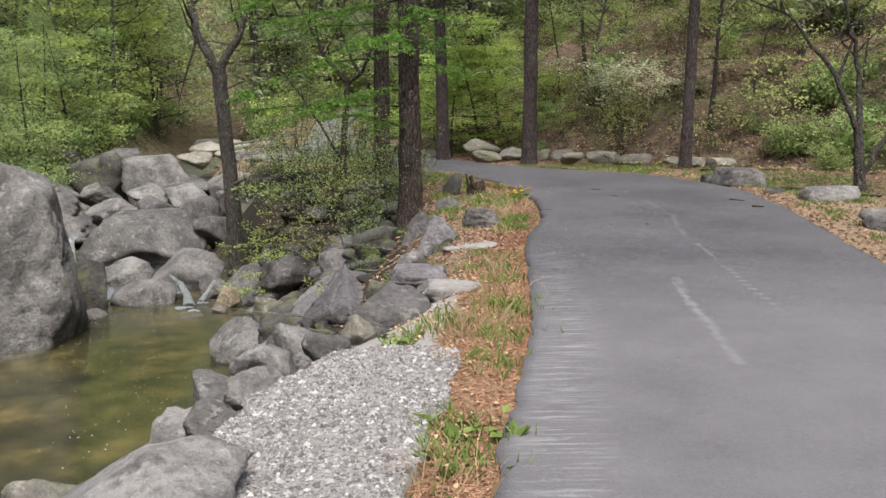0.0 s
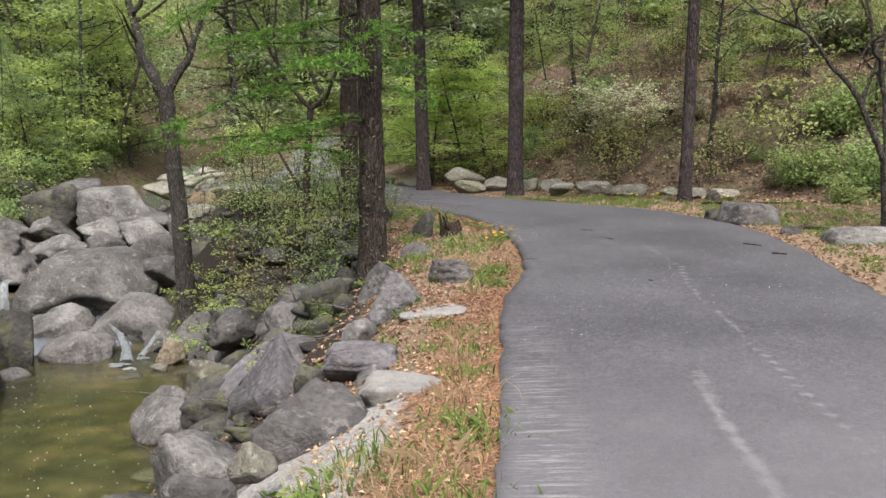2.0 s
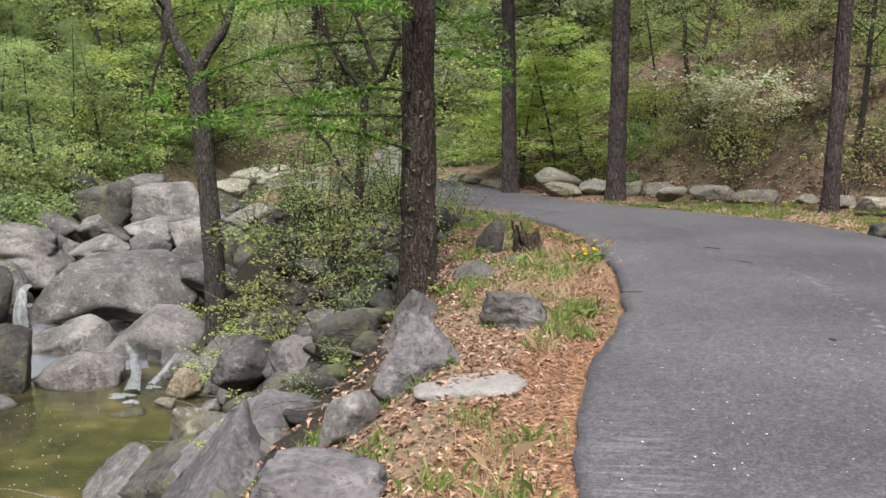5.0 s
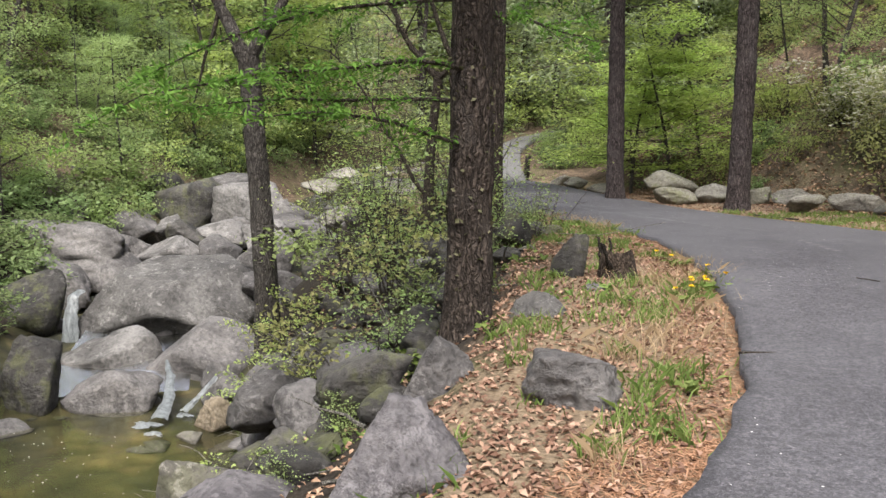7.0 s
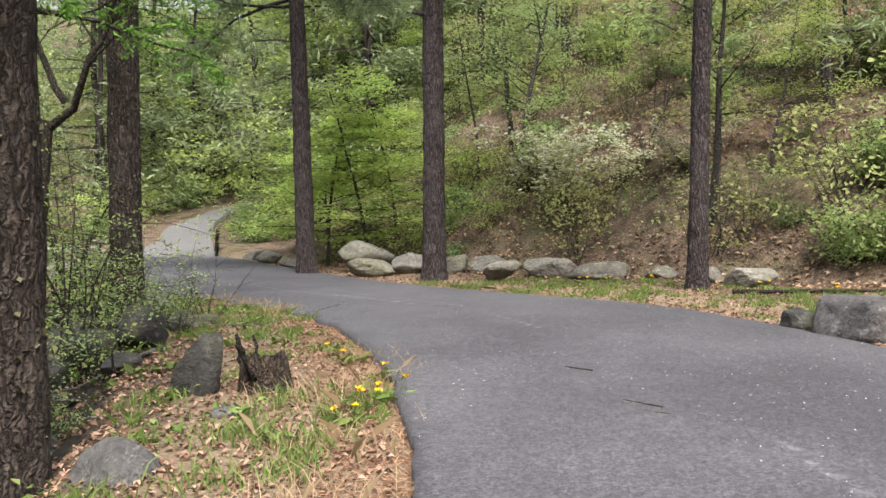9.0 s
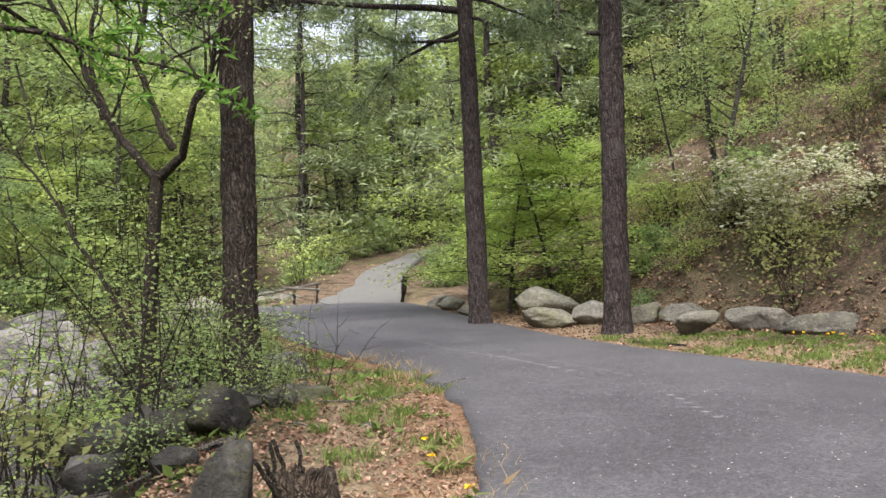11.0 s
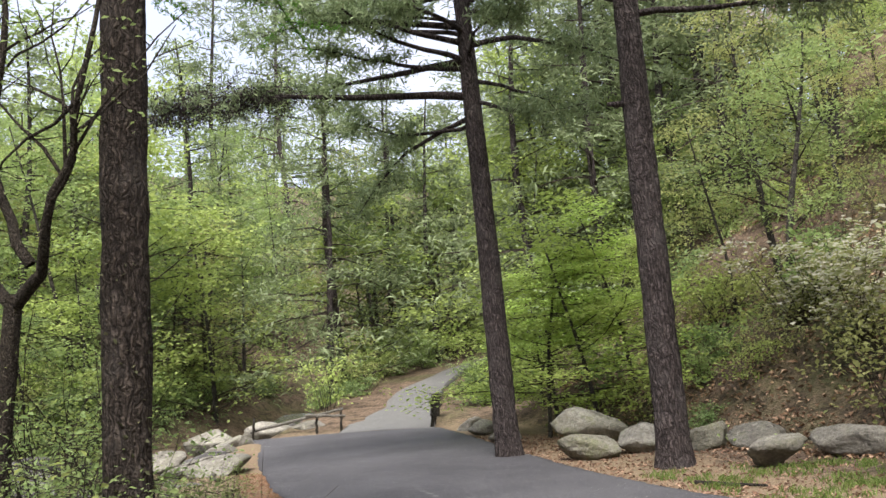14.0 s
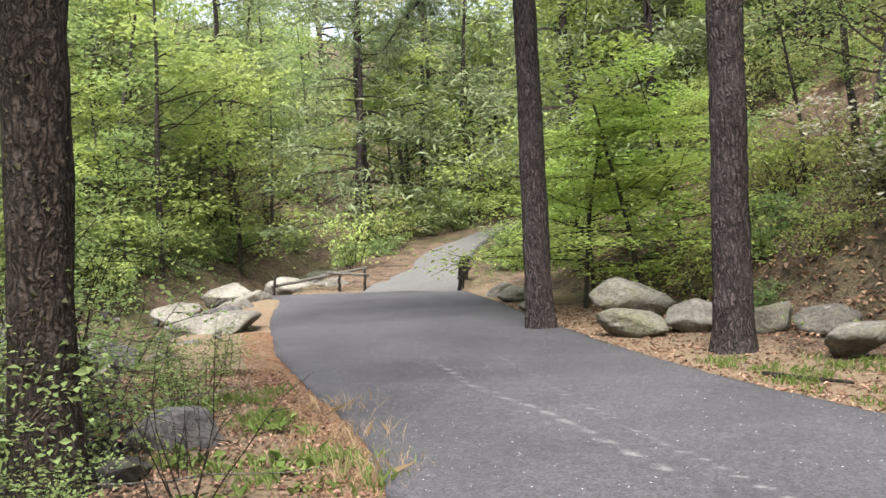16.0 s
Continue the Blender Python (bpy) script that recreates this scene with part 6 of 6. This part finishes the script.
# ---------------------------------------------------------------- what covers the ground
def spots_beside(n, seed, y0, y1, side, lo, hi, power=1.0):
    """Places beside the road, lo to hi metres outside its edge."""
    r = np.random.default_rng(seed)
    edge = NEAR_L if side > 0 else NEAR_R
    k = np.flatnonzero((edge[:, 1] > y0) & (edge[:, 1] < y1))
    k = r.choice(k, n)
    q = r.uniform(size=n)
    o = lo + (hi - lo) * r.uniform(size=n) ** power
    e = edge[k] * (1 - q)[:, None] + edge[np.minimum(k + 1, len(edge) - 1)] * q[:, None]
    p = e + ACROSS[k] * side * o[:, None]
    return np.c_[p, land(p[:, 0], p[:, 1]) + 0.012], r


def stuff(name, vf, material, label, category):
    return tagged(new(name, mesh_of(name, *vf, material)), label, category, kind="stuff")


p, r = spots_beside(15000, 1, 9, 26, 1, 0.1, 2.2)
stuff("dry_leaf_litter", leaves(p, 0.052, r, 0.5, 2.2, 0.5), DRY_LEAF, "brown and tan dry leaves strewn on the verge", "leaf litter")
p, r = spots_beside(1800, 2, 2, 10, 1, 0.1, 1.4)
p = p[(p[:, 0] > -0.35) | (p[:, 1] > 5.9)]
stuff("dry_leaf_litter", leaves(p, 0.045, r, 0.5, 2.0, 0.5), DRY_LEAF, "brown dry leaves along the edge of the asphalt", "leaf litter")
p, r = spots_beside(20000, 3, 2, 30, 1, -0.05, 0.55, 1.3)
p = np.concatenate([p, spots_beside(14000, 31, 2, 12, 1, -0.03, 0.7, 1.2)[0]])
stuff("pine_needle_litter", leaves(p, 0.09, r, 0.06, 4.0, 0.05), RUST, "rusty pine needles along the edge of the asphalt", "pine needles")
p, r = spots_beside(14000, 4, 8, 36, -1, 0.0, 4.5, 1.3)
stuff("dry_leaf_litter", leaves(p, 0.065, r, 0.5, 2.5, 0.4), DRY_LEAF, "brown dry leaves below the row of stones", "leaf litter")
# litter and low green cover on the steep hillside
r = np.random.default_rng(41)
hp = np.c_[r.uniform(-2, 22, 44000), r.uniform(16, 46, 44000)]
o, sd, _ = road_side(hp[:, 0], hp[:, 1])
above = o - np.interp(hp[:, 1], [15, 20, 24, 28, 32, 60], [8.5, 6.5, 5, 3.6, 2.6, 2.0])
hp = hp[(sd < 0) & (above > -1.0) & (above < 14)]
hp = np.c_[hp, land(hp[:, 0], hp[:, 1]) + 0.03]
patchy = np.sin(hp[:, 0] * 0.9 + np.sin(hp[:, 1] * 0.7) * 2) + np.sin(hp[:, 1] * 1.1 + hp[:, 0] * 0.4) + r.normal(size=len(hp)) * 0.5
stuff("dry_leaf_litter", leaves(hp[patchy < 0.7], 0.12, r, 0.5, 1.2, 0.5), DRY_LEAF, "thick brown leaf litter on the steep hillside", "leaf litter")
low = hp[patchy > 0.9]
low = np.repeat(low, 2, 0) + np.c_[r.normal(size=(len(low) * 2, 2)) * 0.15, r.uniform(0, 0.28, len(low) * 2)]
stuff("ground_cover", leaves(low, 0.10, r, 0.5, 0.8, 0.3), LEAF_MID, "low green plants scattered on the hillside", "ground cover")


r = np.random.default_rng(47)
PEBBLES = []
for k in range(8):
    me = rock_mesh(400 + k, (1, 0.8, 0.6), None, 2, planes=7, sharp=60)
    v, f = np.empty(len(me.vertices) * 3, np.float32), np.empty(len(me.loops), np.int32)
    me.vertices.foreach_get("co", v)
    me.loops.foreach_get("vertex_index", f)
    PEBBLES.append((v.reshape(-1, 3), f.reshape(-1, 3)))
q = np.c_[r.uniform(-6.0, -1.6, 900), r.uniform(8.5, 24, 900)]
o, _, _ = road_side(q[:, 0], q[:, 1])
d, half, _ = creek_side(q[:, 0], q[:, 1])
q = q[(o > 1.4) & (d - half > -0.2)][:420]
q = np.c_[q, land(q[:, 0], q[:, 1])]
vs, fs, n = [], [], 0
for k, at in enumerate(q):
    v, f = PEBBLES[k % 8]
    a, z = r.uniform(0, 6.28), np.clip(r.lognormal(-1.7, 0.5), 0.08, 0.4)
    turn = np.array([[np.cos(a), -np.sin(a), 0], [np.sin(a), np.cos(a), 0], [0, 0, 1]]) * z
    vs.append(v @ turn.T + at - (0, 0, 0.05))
    fs.append(f + n)
    n += len(v)
stuff("rubble", (np.concatenate(vs), np.concatenate(fs)), ROCK_DARK, "small dark stones packed between the boulders of the bank", "rubble")
q = np.c_[r.uniform(-6.0, -1.2, 9000), r.uniform(8.5, 25, 9000)]
o, _, _ = road_side(q[:, 0], q[:, 1])
d, half, _ = creek_side(q[:, 0], q[:, 1])
q = q[(o > 1.2) & (d - half > 0.2)]
q = np.c_[q, land(q[:, 0], q[:, 1]) + 0.02]
stuff("dry_leaf_litter", leaves(q, 0.06, r, 0.5, 1.6, 0.5), DRY_LEAF, "dry leaves caught between the stones of the bank", "leaf litter")
twigs = []
for at in q[r.choice(len(q), 150)]:
    a = r.uniform(0, 6.28)
    twigs.append((wander(r, at + (0, 0, 0.06), (np.cos(a), np.sin(a), r.normal() * 0.25), r.uniform(0.4, 1.5), 7, 0.12), tapered(7, r.uniform(0.006, 0.018), 0.003)))
stuff("dead_twigs", tubes(twigs, 5), WOOD_PALE, "grey dead twigs lying on the stony bank", "twigs")
r = np.random.default_rng(43)
bp = np.c_[r.uniform(-32, -9, 16000), r.uniform(12, 62, 16000)]
d, half, _ = creek_side(bp[:, 0], bp[:, 1])
o, sd, _ = road_side(bp[:, 0], bp[:, 1])
bp = bp[(d - half > 0.9) & (o > 2.5) & (bp[:, 0] < np.interp(bp[:, 1], CREEK_LINE[:, 1], CREEK_LINE[:, 0]))]
bp = np.repeat(np.c_[bp, land(bp[:, 0], bp[:, 1]) + 0.05], 2, 0)
bp += np.c_[r.normal(size=(len(bp), 2)) * 0.2, r.uniform(0, 0.4, len(bp))]
stuff("ground_cover", leaves(bp, 0.15, r, 0.5, 1.5, 0.3), LEAF_DARK, "low green plants covering the far bank", "ground cover")


def tufts(centres, n, radius, height, seed, lean=0.45, width=0.008):
    r = np.random.default_rng(seed)
    c = []
    for x, y, s in centres:
        q = np.c_[x + r.normal(size=int(n * s)) * radius * s, y + r.normal(size=int(n * s)) * radius * s]
        c.append(np.c_[q, land(q[:, 0], q[:, 1])])
    c = np.concatenate(c)
    return blades(c, height, r, lean, width)


TUFTS = [(-0.12, 3.75, 1.2), (-0.2, 4.2, 0.8), (0.02, 5.4, 0.8), (0.08, 6.1, 1.0), (0.2, 6.9, 1.3), (0.1, 7.3, 1.0), (-0.62, 6.3, 1.3), (-0.35, 6.6, 0.8), (0.1, 8.4, 0.7), (0.15, 9.1, 0.7), (0.12, 9.8, 0.6), (0.45, 13.1, 1.0), (0.3, 12.3, 0.8),
         (0.45, 12.0, 0.6), (0.15, 15.0, 1.2), (-0.3, 15.3, 1.2), (0.4, 15.6, 1.0), (0.5, 16.1, 1.3), (-0.2, 14.4, 0.8), (-0.1, 16.0, 1.0), (0.0, 18.3, 0.9), (-1.3, 21.9, 1.0), (-0.9, 21.4, 0.8), (-0.5, 20.7, 0.8), (-1.0, 20.6, 1.0),
         (-1.55, 21.9, 0.9), (-2.4, 22.8, 1.0), (-0.6, 14.0, 1.0), (-1.0, 16.1, 1.0), (-1.9, 15.2, 1.2), (-2.7, 23.2, 0.8), (-3.3, 24.4, 0.8)]
p, r = spots_beside(70, 61, 9, 24, 1, 0.35, 2.0)
TUFTS += [(a, b, q) for (a, b, _), q in zip(p, r.uniform(0.25, 0.7, 70))]
stuff("grass", tufts(TUFTS, 105, 0.15, 0.10, 5, 0.6, 0.005), GRASS, "green tufts of grass on the verge", "grass")
DRY = [(0.0, 6.5, 0.7), (-0.3, 6.2, 0.7), (0.1, 7.8, 0.7), (0.05, 8.8, 0.7), (-0.1, 9.5, 0.7), (0.2, 11.6, 0.5), (0.3, 14.0, 1.0), (0.45, 16.6, 0.9), (0.3, 17.6, 0.9), (0.3, 15.0, 1.1), (0.1, 13.4, 0.8), (-0.25, 3.5, 0.7), (0.2, 16.0, 0.9), (-1.6, 22.6, 1.0), (-2.2, 23.6, 1.0), (-1.0, 21.6, 0.9)]
stuff("dry_grass", tufts(DRY, 130, 0.2, 0.15, 6, 0.8, 0.0028), DRY_GRASS, "straw-coloured dead grass on the verge", "grass")
p, r = spots_beside(1700, 7, 10, 27, -1, 0.35, 3.2)
centres = [(a, b, 0.5) for a, b, _ in p[:330]]
stuff("grass", tufts(centres, 60, 0.16, 0.08, 8, 0.6, 0.006), GRASS, "short green grass on the hill-side verge", "grass")
p, r = spots_beside(6500, 9, 9, 38, 1, -5.0, -0.05)
p[:, 2] = road_z(p[:, 1]) + 0.062
stuff("petals", leaves(p[:3600], 0.013, r, 0.8, 60, 0.05), PETAL, "tiny white fallen petals on the asphalt", "petals")

# low leafy plants of the verge and the bank
WEED = shrub(81, 0.2, 11, GRASS, 0.05, "low green broad-leaved weed on the verge", per=8, twigs=2, spread=0.03, category="plant", lean=0.5)
weeds = [(-0.15, 3.7, 1.5), (-0.1, 4.0, 1.3), (0.2, 7.0, 1.1), (-0.6, 6.2, 1.2), (0.45, 12.9, 1.2), (0.25, 12.2, 0.9), (0.48, 11.95, 0.8), (0.1, 15.2, 1.2), (-0.4, 15.8, 1.1), (-0.7, 15.2, 1.0), (-1.5, 21.6, 1.4), (-1.2, 21.3, 1.0), (-2.4, 22.7, 1.3),
         (-1.1, 14.6, 1.2), (-1.6, 14.5, 1.4), (-0.9, 16.4, 1.1), (-1.4, 17.2, 1.3), (-0.5, 18.6, 1.1), (-1.9, 18.2, 1.3), (-1.2, 20.0, 1.2), (-1.7, 20.8, 1.3), (-2.3, 21.6, 1.4), (-0.2, 19.4, 0.9), (-1.9, 13.2, 1.4), (-1.7, 12.9, 1.2), (5.6, 20.4, 1.2), (6.3, 19.4, 1.3), (4.4, 23.0, 1.0), (3.2, 25.5, 0.9)]
for k, (x, y, s) in enumerate(weeds):
    plant(WEED, x, y, k * 1.7, s, group="weeds on the verge")
YELLOW = leaf_material("dandelion_yellow", (0.75, 0.50, 0.01), (0.8, 0.55, 0.015), (0.85, 0.6, 0.02), 0.1)


def dandelion(x, y, heads, seed):
    rng = np.random.default_rng(seed)
    z = float(land([x], [y])[0])
    ob = empty("dandelion", pose(x, y, z), "flowering dandelion with yellow heads on the verge", "flower", "dandelions")
    a = rng.uniform(0, 6.28, 26)
    rad = rng.uniform(0.04, 0.16, 26)
    part("leaf_rosette", mesh_of("leaf_rosette", *leaves(np.c_[np.cos(a) * rad, np.sin(a) * rad, 0.03 + rad * 0.25], 0.13, rng, 0.25, 1.5, 0.2, np.c_[np.cos(a), np.sin(a), 0 * a + 0.3]), GRASS), ob)
    for _ in range(heads):
        h = np.array([rng.normal() * 0.09, rng.normal() * 0.09, rng.uniform(0.10, 0.17)])
        stem = part("flower_stem", mesh_of("flower_stem", *tubes([(dense([(h[0] * 0.3, h[1] * 0.3, 0), h], 4), tapered(4, 0.004, 0.003))], 5), GRASS, True), ob)
        q = h + np.c_[rng.normal(size=(18, 2)) * 0.011, rng.normal(size=18) * 0.004]
        part("flower_head", mesh_of("flower_head", *leaves(q, 0.03, rng, 0.5, 1.0), YELLOW), stem, "yellow flower head")


for k, (x, y, n) in enumerate(((0.5, 15.8, 3), (0.62, 16.0, 2), (0.3, 17.5, 1), (0.42, 15.4, 2), (0.55, 16.7, 1), (0.15, 18.0, 1), (4.3, 25.2, 3), (4.8, 24.6, 3), (3.9, 25.6, 2), (6.9, 22.4, 3), (6.2, 22.9, 2))):
    dandelion(x, y, n, 300 + k)
# bare upright switches at the bend
SWITCH = shrub(82, 1.5, 8, TWIG, 0.02, "clump of bare upright switches beside the bend", per=1, twigs=2, lean=0.35)
for x, y, s in ((-1.75, 20.7, 0.75), (-2.2, 21.4, 0.7), (-3.6, 19.0, 1.0)):
    plant(SWITCH, x, y, x * 3, s, group="bare switches")


# crumbled gravel on the apron
GRAVEL = Mat("gravel", 0.9)
GRAVEL.color(GRAVEL.stops(random_of_island(GRAVEL), [(0.0, (0.07, 0.065, 0.065)), (0.5, (0.16, 0.15, 0.147)), (0.85, (0.25, 0.238, 0.232)), (1.0, (0.36, 0.345, 0.335))]))
GRAVEL = GRAVEL.m
r = np.random.default_rng(33)
n = 13000
gxy = np.c_[r.uniform(-1.5, -0.15, n), r.uniform(2.4, 5.7, n)]
OCT = np.array([[1, 0, 0], [-1, 0, 0], [0, 1, 0], [0, -1, 0], [0, 0, 0.8], [0, 0, -0.8]])
OCT_F = np.array([[0, 2, 4], [2, 1, 4], [1, 3, 4], [3, 0, 4], [2, 0, 5], [1, 2, 5], [3, 1, 5], [0, 3, 5]])
size = np.clip(r.lognormal(-4.75, 0.45, n), 0.005, 0.026)
t = r.uniform(0, 6.28, n)
shape = OCT[None] * r.uniform(0.6, 1.3, (n, 6, 3)) * size[:, None, None]
spin = np.stack([shape[..., 0] * np.cos(t)[:, None] - shape[..., 1] * np.sin(t)[:, None], shape[..., 0] * np.sin(t)[:, None] + shape[..., 1] * np.cos(t)[:, None], shape[..., 2]], -1)
top = bpy.data.objects["pavement"].data
tree = BVHTree.FromPolygons([tuple(v.co) for v in top.vertices], [tuple(p.vertices) for p in top.polygons])
hits = [tree.ray_cast((a, b, 3), (0, 0, -1))[0] for a, b in gxy]
at = np.array([(a, b, h.z + 0.003 if h else -9.0) for (a, b), h in zip(gxy, hits)])
spin, at = spin[at[:, 2] > -5], at[at[:, 2] > -5]
n = len(at)
stuff("gravel", ((spin + at[:, None]).reshape(-1, 3), (OCT_F[None] + 6 * np.arange(n)[:, None, None]).reshape(-1, 3)), GRAVEL, "loose pale gravel on the worn apron", "gravel")
